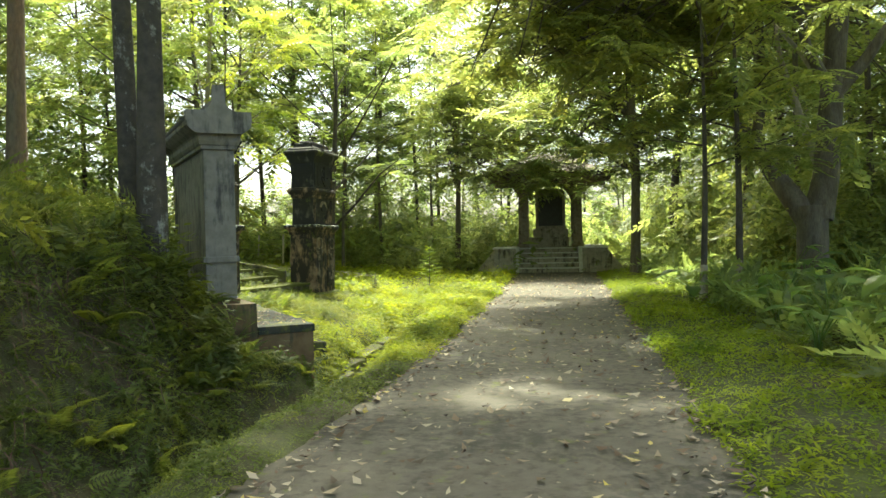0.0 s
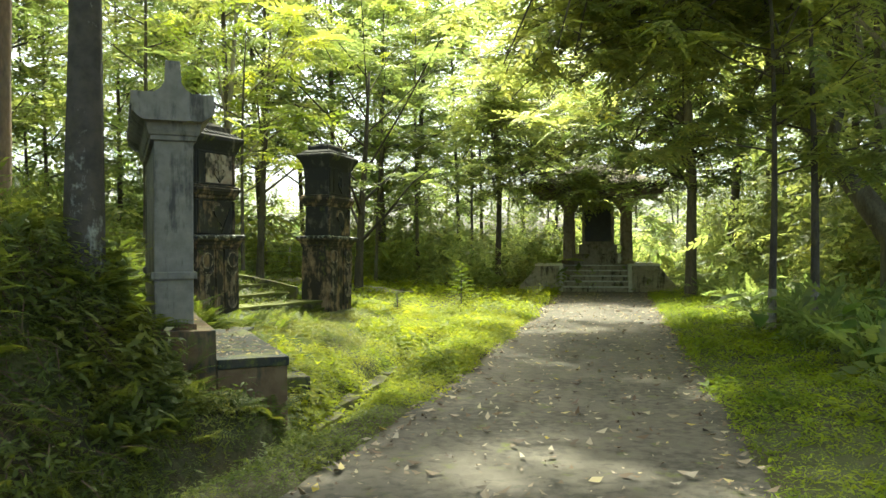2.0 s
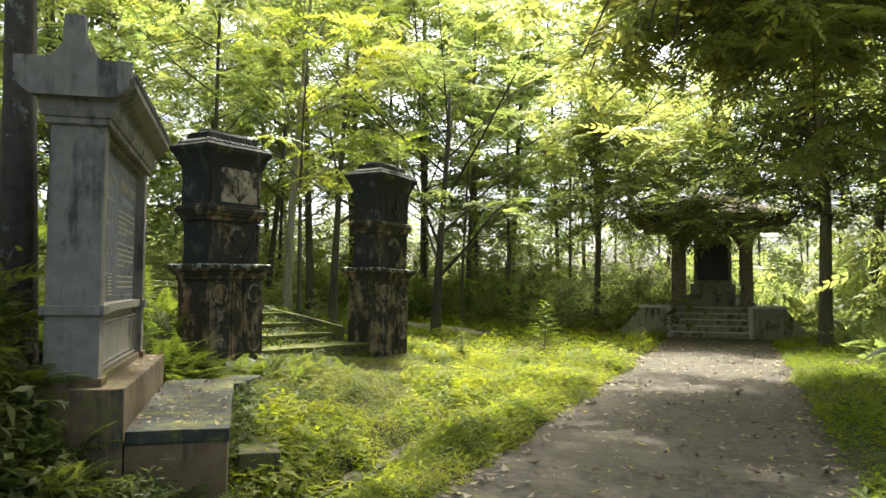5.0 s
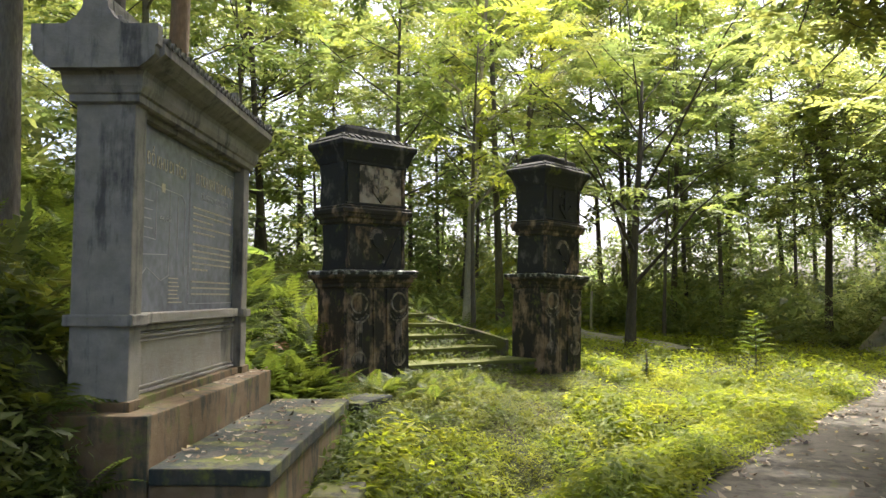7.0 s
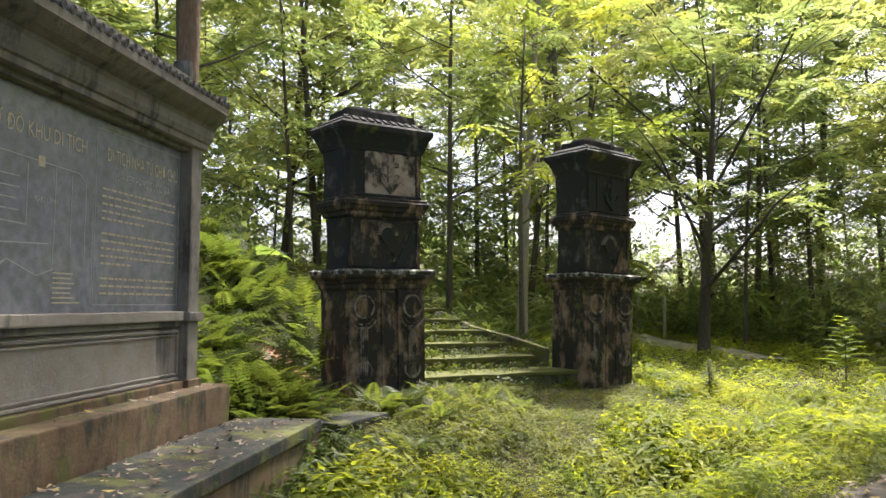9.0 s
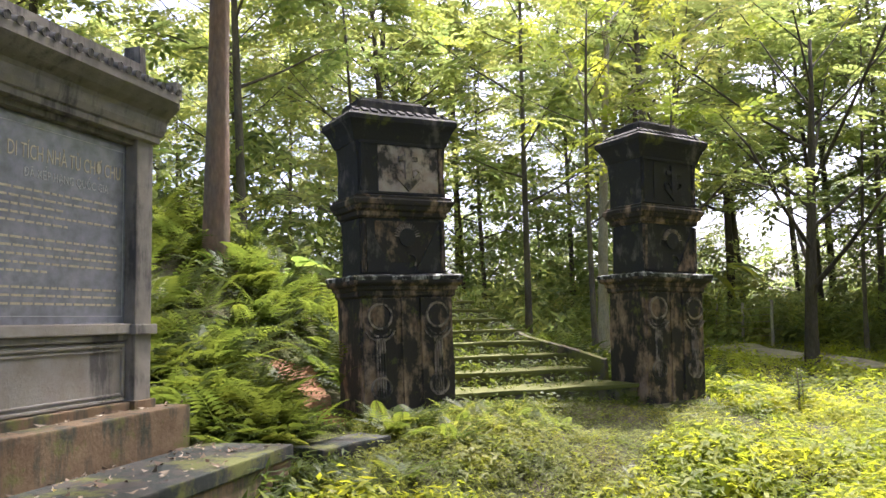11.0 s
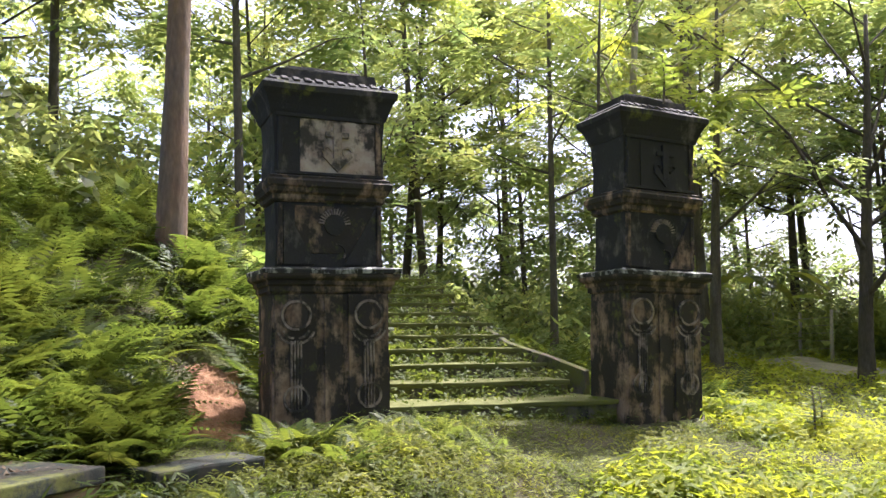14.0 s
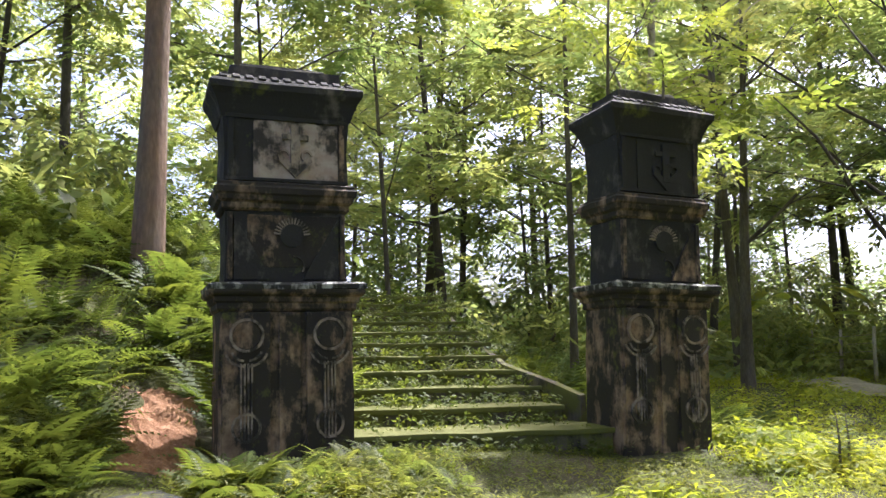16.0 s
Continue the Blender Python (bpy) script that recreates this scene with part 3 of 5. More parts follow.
def build_stairs():
    t = thing("stone_stairs", "mossy old stone stairs climbing the hill between two pillars", "stairs")
    rot = Matrix.Rotation(math.atan2(STEP_E.y, STEP_E.x), 4, "Z")
    for k in range(11):
        d0 = 0.0 if k == 0 else 0.70 + 0.57 * (k - 1)
        d1 = 0.70 + 0.57 * k + 0.12
        z = 0.565 + 0.157 * k
        l0, l1 = (-0.25, 2.22) if k == 0 else (-0.35, 2.03 - 0.02 * k)
        bm = box(bmesh.new(), l0, l1, d0, d1, z - 0.5, z - 0.045)
        rough_up(bm, 5, 0.014, 4.0, k * 3.1)
        ob = part("riser", bm, M_STEP, t)
        bm = box(bmesh.new(), l0 - 0.01, l1 + 0.01, d0 - 0.03, d1, z - 0.05, z, 0.012)
        rough_up(bm, 5, 0.016, 4.0, k * 5.3)
        tr = part("tread", bm, M_TREAD, t, "moss-covered stair tread")
        for o in (ob, tr):
            o.matrix_basis = Matrix.Translation(STEP_FOOT) @ rot
    # low sloping kerb along the side of the flight
    pts = [Vector((-6.66, 11.32, 0.83)), Vector((-7.4, 11.4, 0.98)), Vector((-8.2, 11.5, 1.11)), Vector((-9.4, 11.85, 1.42)), Vector((-10.8, 12.3, 1.82))]
    bm = bmesh.new()
    rows = [[bm.verts.new(p + o) for o in (Vector((0, -0.035, -0.45)), Vector((0, -0.035, -0.02)), Vector((0, 0.035, -0.01)), Vector((0, 0.035, -0.45)))] for p in pts]
    for a, b in zip(rows, rows[1:]):
        for i in range(4):
            bm.faces.new((a[i], a[(i + 1) % 4], b[(i + 1) % 4], b[i]))
    bm.faces.new(rows[0])
    bm.faces.new(rows[-1])
    bmesh.ops.recalc_face_normals(bm, faces=bm.faces)
    part("side_kerb", rough_up(bm, 3, 0.006, 3, 2), M_STEP, t, "weathered sloping stone kerb")


build_stairs()

# ---- signboard wall ----
WALL = Matrix.Translation((-4.51, 3.45, 0)) @ pose(0, 0, 0, 0, 0, math.degrees(math.atan2(0.824, -0.566)))
WL, WT = 2.47, 0.36                                 # in WALL: x along the face, -y towards the road


def letters(text, size, material, parent, x, z, y, width=None, name="lettering"):
    cu = bpy.data.curves.new("letters", "FONT")
    cu.body, cu.size, cu.extrude, cu.resolution_u = text, size, 0.002, 3
    tmp = new("letters", cu)
    bpy.context.view_layer.update()
    me = bpy.data.meshes.new_from_object(tmp.evaluated_get(bpy.context.evaluated_depsgraph_get()))
    bpy.data.objects.remove(tmp)
    me.materials.clear()
    me.materials.append(material)
    ob = new(name, me)
    xs = [v.co.x for v in me.vertices]
    k = 1.0 if not width else width / (max(xs) - min(xs))
    ob.parent = parent
    ob.matrix_basis = pose(x, y, z, 90, 0, 0) @ Matrix.Diagonal((k, 1, 1, 1))
    return ob


def build_signboard():
    # in local axes x runs along the face away from the first corner and the face looks towards -y after this mirror-free turn
    s = thing("signboard_wall", "grey cement commemorative wall with tiled roof and engraved stone panel", "monument", WALL)
    part("plinth", rough_up(box(bmesh.new(), -0.16, WL + 0.18, -0.19, WT + 0.16, 0.1, 0.80, 0.012), 4, 0.008, 3, 1), M_PLINTH, s, "earth-stained low plinth")
    body = part("wall_body", rough_up(box(bmesh.new(), 0.03, WL - 0.03, 0.10, WT - 0.01, 0.8, 2.64), 2, 0.003, 3, 2), M_CEMENT, s)
    for x0 in (0.0, WL - 0.17):
        post = part("corner_post", box(bmesh.new(), x0, x0 + 0.17, 0.0, WT, 0.8, 2.645, 0.012), M_CEMENT, s)
        part("post_foot", box(bmesh.new(), x0 - 0.025, x0 + 0.195, -0.025, WT + 0.02, 0.795, 0.86, 0.008), M_PLINTH, post)
        part("post_band", box(bmesh.new(), x0 - 0.03, x0 + 0.20, -0.03, WT + 0.03, 1.295, 1.365, 0.01), M_CEMENT, post)
    part("sill_band", box(bmesh.new(), 0.17, WL - 0.17, 0.02, 0.12, 1.30, 1.372, 0.01), M_CEMENT_LIGHT, body)
    part("sill_moulding", box(bmesh.new(), 0.17, WL - 0.17, 0.05, 0.12, 1.255, 1.30, 0.01), M_CEMENT, body)
    part("lower_panel", box(bmesh.new(), 0.171, WL - 0.171, 0.075, 0.12, 0.86, 1.25, 0.004), M_CEMENT_LIGHT, body, "pale plaster lower panel")
    part("base_skirt", box(bmesh.new(), 0.196, WL - 0.196, 0.01, 0.12, 0.79, 0.858, 0.012), M_PLINTH, body, "earth-stained sloping skirting")
    for z0, z1, y in ((1.215, 1.235, 0.055), (1.185, 1.20, 0.062), (0.90, 0.915, 0.062), (0.865, 0.885, 0.05)):
        part("panel_moulding", box(bmesh.new(), 0.2, WL - 0.2, y, 0.10, z0, z1, 0.004), M_CEMENT_LIGHT, body)
    for x in (0.2, WL - 0.22):
        part("panel_moulding", box(bmesh.new(), x, x + 0.02, 0.055, 0.10, 0.9, 1.215, 0.004), M_CEMENT_LIGHT, body)
    part("head_band", box(bmesh.new(), 0.17, WL - 0.17, 0.03, 0.12, 2.585, 2.645, 0.006), M_CEMENT, body)
    # stone panel with its lettering and site map
    panel = part("stone_panel", box(bmesh.new(), 0.175, WL - 0.175, 0.085, 0.13, 1.372, 2.583, 0.003), M_PANEL, s, "dull grey engraved stone panel")
    fy = 0.0845
    mid_x = 1.17
    letters("SƠ ĐỒ KHU DI TÍCH", 0.12, M_GOLD, panel, 0.24, 2.33, fy, 0.84, "title_lettering")
    letters("DI TÍCH NHÀ TÙ CHỢ CHU", 0.125, M_GOLD, panel, 1.30, 2.33, fy, 0.93, "title_lettering")
    letters("ĐÃ XẾP HẠNG QUỐC GIA", 0.075, M_WHITE, panel, 1.42, 2.225, fy, 0.70, "subtitle_lettering")
    letters("KHU LÍNH", 0.045, M_WHITE, panel, 0.62, 1.985, fy, None, "map_lettering")

    def line(name, x0, z0, x1, z1, w=0.006, mat=M_WHITE):
        bm = box(bmesh.new(), 0, math.hypot(x1 - x0, z1 - z0), -0.0015, 0.0015, -w / 2, w / 2)
        bm.transform(Matrix.Translation((x0, fy, z0)) @ Matrix.Rotation(-math.atan2(z1 - z0, x1 - x0), 4, "Y"))
        part(name, bm, mat, panel)

    for x0, z0, x1, z1 in ((mid_x, 1.42, mid_x, 2.50), (mid_x + 0.02, 1.42, mid_x + 0.02, 2.52), (mid_x + 0.02, 2.52, WL - 0.2, 2.53), (mid_x + 0.02, 1.42, WL - 0.2, 1.42), (WL - 0.2, 1.42, WL - 0.2, 2.53)):
        line("border_line", x0, z0, x1, z1, 0.004)
    for x0, z0, x1, z1 in ((0.26, 2.22, 1.02, 2.20), (0.26, 2.22, 0.26, 1.86), (0.26, 1.86, 0.56, 1.85), (0.56, 1.85, 0.56, 2.18), (0.26, 1.74, 0.75, 1.76), (0.30, 1.74, 0.30, 1.58),
                           (0.80, 2.20, 0.80, 1.93), (0.80, 1.93, 0.79, 1.60), (1.02, 2.20, 1.09, 2.15), (1.09, 2.15, 1.09, 1.62), (0.95, 2.18, 0.95, 1.75), (0.26, 1.56, 0.42, 1.66), (0.42, 1.66, 0.66, 1.58), (0.66, 1.58, 0.80, 1.62), (0.34, 2.1, 0.5, 2.1), (0.34, 2.04, 0.5, 2.04), (0.34, 1.98, 0.48, 1.98), (0.34, 1.92, 0.5, 1.92)):
        line("map_line", x0, z0, x1, z1)
    part("map_mark", box(bmesh.new(), 0.64, 0.70, fy - 0.002, fy, 2.18, 2.24), M_GOLD, panel)
    rng = random.Random(4)
    for k in range(7):
        line("legend_bar", 0.80, 1.60 - 0.028 * k, 0.80 + rng.uniform(0.16, 0.27), 1.60 - 0.028 * k, 0.009, M_GOLD)
    for k in range(15):
        if k in (5, 11):
            continue
        x, z = mid_x + 0.09, 2.15 - 0.047 * k
        end = WL - 0.26 if k not in (2, 4, 10) else mid_x + rng.uniform(0.3, 0.6)
        while x < end:
            n = rng.uniform(0.03, 0.09)
            line("text_bar", x, z, min(x + n, end), z, 0.014, M_GOLD)
            x += n + 0.014
    # cornice, flared roof with tile ends, and end pieces
    bm = bmesh.new()
    cor = [(0.0, 2.62), (0.02, 2.63), (0.02, 2.67), (0.035, 2.68), (0.05, 2.72), (0.055, 2.78), (0.07, 2.805)]
    sweep(bm, cor, WL + 0.02, WT + 0.02)
    bm.transform(Matrix.Translation((WL / 2, WT / 2, 0)))
    part("cornice", bm, M_CEMENT, s)
    roof_profile = [(0.06, 2.80), (0.08, 2.81), (0.13, 2.84), (0.18, 2.885), (0.195, 2.90), (0.195, 2.955), (0.17, 2.975), (0.05, 3.01), (-0.06, 3.07), (-0.11, 3.14), (-0.115, 3.22), (-0.14, 3.23)]
    bm = bmesh.new()
    outline = [(-o, z) for o, z in roof_profile] + [(WT + o, z) for o, z in reversed(roof_profile)]
    a = [bm.verts.new((-0.08, y, z)) for y, z in outline]
    b = [bm.verts.new((WL + 0.02, y, z)) for y, z in outline]
    n = len(outline)
    for i in range(n):
        bm.faces.new((a[i], a[(i + 1) % n], b[(i + 1) % n], b[i]))
    bm.faces.new(a[::-1])
    bm.faces.new(b)
    bmesh.ops.recalc_face_normals(bm, faces=bm.faces)
    roof = part("roof", bm, M_CEMENT, s)
    for x0, x1 in ((-0.15, -0.075), (WL + 0.01, WL + 0.07)):
        bm = bmesh.new()
        shape = [(-0.07, 2.80), (-0.12, 2.835), (-0.165, 2.88), (-0.165, 2.93), (-0.18, 2.94), (-0.18, 3.06), (0.02, 3.06), (0.08, 3.10), (0.12, 3.16), (0.13, 3.36), (0.26, 3.36), (0.27, 3.16), (0.31, 3.10), (0.37, 3.06), (0.57, 3.06), (0.57, 2.94), (0.555, 2.93), (0.555, 2.88), (0.51, 2.835), (0.46, 2.80)]
        a = [bm.verts.new((x0, y, z)) for y, z in shape]
        b = [bm.verts.new((x1, y, z)) for y, z in shape]
        for i in range(len(shape)):
            j = (i + 1) % len(shape)
            bm.faces.new((a[i], a[j], b[j], b[i]))
        bm.faces.new(a[::-1])
        bm.faces.new(b)
        bmesh.ops.recalc_face_normals(bm, faces=bm.faces)
        part("gable_crest", rough_up(bm, 1, 0.003, 4, 3), M_CEMENT, s, "crested grey gable end")
    tile_me = None
    for k in range(30):
        for back in (0, 1):
            x = -0.04 + (WL + 0.04) * k / 29
            bm = None
            if tile_me is None:
                bm = bmesh.new()
                tube(bm, [Vector((0, -0.02, 0)), Vector((0, 0.13, 0.035)), Vector((0, 0.24, 0.095)), Vector((0, 0.29, 0.16))], [0.026, 0.025, 0.024, 0.022], 8)
                bmesh.ops.create_circle(bm, cap_ends=True, segments=8, radius=0.026, matrix=Matrix.Translation((0, -0.02, 0)) @ Matrix.Rotation(math.pi / 2, 4, "X"))
                ob = part("roof_tile", bm, M_CEMENT, roof)
                tile_me = ob.data
            else:
                ob = new("roof_tile", tile_me)
                ob.parent = roof
            ob.matrix_basis = pose(x, -0.185, 2.975) if not back else pose(x, WT + 0.185, 2.975, 0, 0, 180)
    # paved slab before the wall, with a smaller block at its foot
    t = thing("offering_slab", "damp grey concrete slab littered with leaves before the wall", "slab", WALL)
    part("slab_top", rough_up(box(bmesh.new(), -0.17, 2.84, -0.89, -0.20, 0.42, 0.515, 0.012), 4, 0.006, 3, 8), M_SLAB, t)
    part("slab_body", rough_up(box(bmesh.new(), -0.155, 2.82, -0.875, -0.2, -0.35, 0.42, 0.01), 3, 0.006, 3, 9), M_PLINTH, t)
    u = thing("stone_block", "low mossy concrete block beside the slab", "block", WALL)
    part("block_body", rough_up(box(bmesh.new(), 0.58, 1.05, -1.28, -0.95, -0.2, 0.17, 0.02), 4, 0.012, 4, 12), M_STEP, u)


build_signboard()


def kerb_stone(x, y, yaw, length, w, top):
    k = thing("kerb_stone", "flat mossy stone half sunk in the grass", "stone", pose(x, y, 0, 0, 0, yaw), "sunken kerb stones")
    part("stone_body", rough_up(box(bmesh.new(), -length / 2, length / 2, -w / 2, w / 2, top - 0.35, top, 0.02), 4, 0.015, 4, x), M_SLAB, k)


kerb_stone(-5.80, 6.95, 105, 0.8, 0.34, 0.42)
kerb_stone(-5.72, 6.0, 100, 0.55, 0.34, 0.42)


def ditch_edge():
    """A low edging of rough stones on the gate side of the ditch."""
    r = random.Random(14)
    t = thing("ditch_edging", "low mossy stone edging crumbling into the ditch", "edging", group="", kind="structure")
    y = 4.25
    while y < 9.3:
        length = r.uniform(0.7, 1.3)
        x = float(np.interp(y + length / 2, [1.0, 3.8, 6.0, 9.0], [-3.8, -3.35, -3.55, -3.45])) - 0.20 + r.uniform(-0.03, 0.03)
        top = height(x - 0.25, y + length / 2) - r.uniform(0.13, 0.17)
        bm = rough_up(box(bmesh.new(), -0.11, 0.10, -length / 2, length / 2, -0.42, 0.0, 0.03), 2, 0.03, 5.0, y * 3)
        ob = part("stone", bm, M_STEP, t)
        ob.matrix_basis = pose(x, y + length / 2, top, r.uniform(-1.5, 1.5), r.uniform(-2, 8), r.uniform(-4, 4))
        y += length + r.uniform(0.01, 0.05)


ditch_edge()

# ---- memorial pavilion at the end of the lane ----
def build_pavilion():
    p = thing("memorial_pavilion", "open memorial pavilion on a stone platform shaded by trees", "pavilion", pose(0, 24.9, 0))
    x0, x1 = -1.93, 0.40
    for a, b in ((-2.92, x0 - 0.13), (x1 + 0.13, 1.50)):
        base = part("platform_wing", rough_up(box(bmesh.new(), a, b, 0.25, 4.6, -0.2, 0.93, 0.01), 3, 0.01, 2, 5), M_PAV, p)
        part("platform_slab", box(bmesh.new(), a - 0.05, b + 0.03, 0.18, 4.65, 0.93, 1.0, 0.012), M_PAV_PALE, base, "pale slab on the platform")
    part("platform_floor", box(bmesh.new(), x0 - 0.13, x1 + 0.13, 1.45, 4.6, -0.2, 0.98, 0.01), M_PAV, p)
    for k in range(5):
        st = part("step", rough_up(box(bmesh.new(), x0, x1, 0.07 + 0.29 * k, 1.5, -0.2 + 0.19 * k, 0.19 * (k + 1) - 0.045, 0.01), 3, 0.006, 3, k), M_PAV, p)
        # treads paler than the risers: the light on the steps is put into colour
        part("step_tread", rough_up(box(bmesh.new(), x0 + 0.003, x1 - 0.003, 0.03 + 0.29 * k, 0.36 + 0.29 * k, 0.19 * (k + 1) - 0.045, 0.19 * (k + 1) + 0.002, 0.012), 3, 0.006, 3, k), M_PAV_PALE, st, "step tread made paler to stand for light")
    for x in (x0 - 0.13, x1):
        bm = bmesh.new()
        side = [(0.0, -0.2), (0.0, 0.12), (0.22, 0.98), (1.5, 1.02), (1.5, -0.2)]
        a = [bm.verts.new((x, y, z)) for y, z in side]
        b = [bm.verts.new((x + 0.13, y, z)) for y, z in side]
        for i in range(5):
            bm.faces.new((a[i], a[(i + 1) % 5], b[(i + 1) % 5], b[i]))
        bm.faces.new(a)
        bm.faces.new(b)
        bmesh.ops.recalc_face_normals(bm, faces=bm.faces)
        part("stair_cheek", bm, M_PAV_PALE, p, "whitewashed stair cheek")
    for sx, x in ((-1, 1.5), (1, -2.92)):
        bm = bmesh.new()
        q = [(x, 0.3, 0.9), (x, 0.3, -0.2), (x - sx * 0.95, 0.6, -0.2), (x, 4.4, 0.9), (x, 4.4, -0.2), (x - sx * 0.95, 4.4, -0.2)]
        v = [bm.verts.new(c) for c in q]
        for f in ((0, 1, 2), (3, 5, 4), (0, 2, 5, 3), (1, 4, 5, 2), (0, 3, 4, 1)):
            bm.faces.new([v[i] for i in f])
        bmesh.ops.recalc_face_normals(bm, faces=bm.faces)
        part("sloping_flank", rough_up(bm, 3, 0.03, 3, 6), M_PAV, p)
    for x in (-1.78, 0.40):
        for y in (1.15, 4.1):
            col = part("column", rough_up(sweep(bmesh.new(), [(0.05, 0.98), (0.05, 1.1), (0.0, 1.14), (-0.02, 3.2), (0.0, 3.35), (0.05, 3.42), (0.05, 3.55)], 0.37, 0.37), 2, 0.006, 3, 7), M_COLUMN, p)
            col.location = (x, y, 0)
            for s in (-1, 1):
                bm = flat_shape(bmesh.new(), [(s * 0.17, 3.0), (s * 0.27, 3.25), (s * 0.5, 3.5), (s * 0.5, 3.6), (s * 0.17, 3.6)][::s], 0.08, 0.16)
                part("bracket", bm, M_COLUMN, col, "curved column bracket")
    for y in (1.15, 4.1):
        part("beam", box(bmesh.new(), -3.1, 1.72, y - 0.12, y + 0.12, 3.58, 3.84, 0.012), M_COLUMN, p)
    for x in (-1.78, 0.40):
        part("beam", box(bmesh.new(), x - 0.11, x + 0.11, 1.27, 3.98, 3.58, 3.84, 0.012), M_COLUMN, p)
    bm = bmesh.new()
    low, mid, top = [(-3.2, -0.1), (1.82, -0.1), (1.82, 5.3), (-3.2, 5.3)], [(-2.2, 1.1), (0.82, 1.1), (0.82, 4.1), (-2.2, 4.1)], [(-1.4, 2.4), (0.0, 2.4), (0.0, 2.8), (-1.4, 2.8)]
    rows = [[bm.verts.new((x, y, z)) for x, y in r] for r, z in ((low, 3.80), (low, 3.92), (mid, 4.3), (top, 4.85))]
    for a, b in zip(rows, rows[1:]):
        for i in range(4):
            bm.faces.new((a[i], a[(i + 1) % 4], b[(i + 1) % 4], b[i]))
    bm.faces.new(rows[0][::-1])
    bm.faces.new(rows[-1])
    roof = part("roof", bm, M_ROOF, p, "brown tiled hipped roof")
    me = None
    for k in range(28):
        x = -3.1 + 4.82 * k / 27
        if me is None:
            ob = part("eave_tile", box(bmesh.new(), -0.06, 0.06, -0.04, 0.14, -0.03, 0.03, 0.012), M_ROOF, roof)
            me = ob.data
        else:
            ob = new("eave_tile", me)
            ob.parent = roof
        ob.matrix_basis = pose(x, -0.12, 3.93, 25, 0, 0)
    s = thing("memorial_stele", "black stone stele with rounded top on a stepped pedestal", "stele", pose(-0.67, 27.6, 0.98))
    part("pedestal_base", box(bmesh.new(), -0.97, 0.97, -0.55, 0.6, 0.0, 0.38, 0.015), M_PAV, s)
    part("pedestal_step", box(bmesh.new(), -0.73, 0.73, -0.4, 0.45, 0.38, 0.74, 0.015), M_PAV, s)
    arch = [(-0.62, 0.74), (0.62, 0.74), (0.62, 2.2)] + [(0.62 * math.cos(a), 2.2 + 0.26 * math.sin(a)) for a in [math.pi * i / 14 for i in range(1, 14)]] + [(-0.62, 2.2)]
    st = part("stele_slab", flat_shape(bmesh.new(), arch, 0.15, 0.3), M_PAV, s)
    part("inscription_panel", box(bmesh.new(), -0.5, 0.5, -0.165, -0.13, 0.86, 2.12, 0.008), M_STELE, st, "polished black inscription panel")
    v = thing("flower_vase", "small pale ceramic vase on the platform edge", "vase", pose(0.12, 26.15, 1.0))
    bm = bmesh.new()
    tube(bm, [Vector((0, 0, 0)), Vector((0, 0, 0.1)), Vector((0, 0, 0.22)), Vector((0, 0, 0.3)), Vector((0, 0, 0.36))], [0.05, 0.08, 0.07, 0.04, 0.055], 14)
    part("vase_body", bm, M_PAV_PALE, v)


build_pavilion()

# ---- side path beyond the gate ----
def build_path():
    pts = [(-26, 33), (-17, 27.5), (-12, 23.6), (-9.0, 21.4), (-6.8, 20.6)]
    ts = np.linspace(0, len(pts) - 1, 60)
    cx, cy = np.interp(ts, range(len(pts)), [q[0] for q in pts]), np.interp(ts, range(len(pts)), [q[1] for q in pts])
    off = np.linspace(-0.75, 0.75, 7)
    X, Y = cx[:, None] + off[None] * 0.55, cy[:, None] + off[None] * 0.85 + 0.1 * np.sin(ts * 5)[:, None]
    g = np.arange(X.size).reshape(X.shape)
    f = np.stack([g[:-1, :-1], g[:-1, 1:], g[1:, 1:], g[1:, :-1]], -1).reshape(-1, 4)
    ob = new("path", quads("path", np.stack([X.ravel(), Y.ravel(), (land(X, Y) + 0.05).ravel()], 1), f, M_PATH))
    tagged(ob, "pale worn footpath crossing the clearing", "path", kind="structure")


build_path()

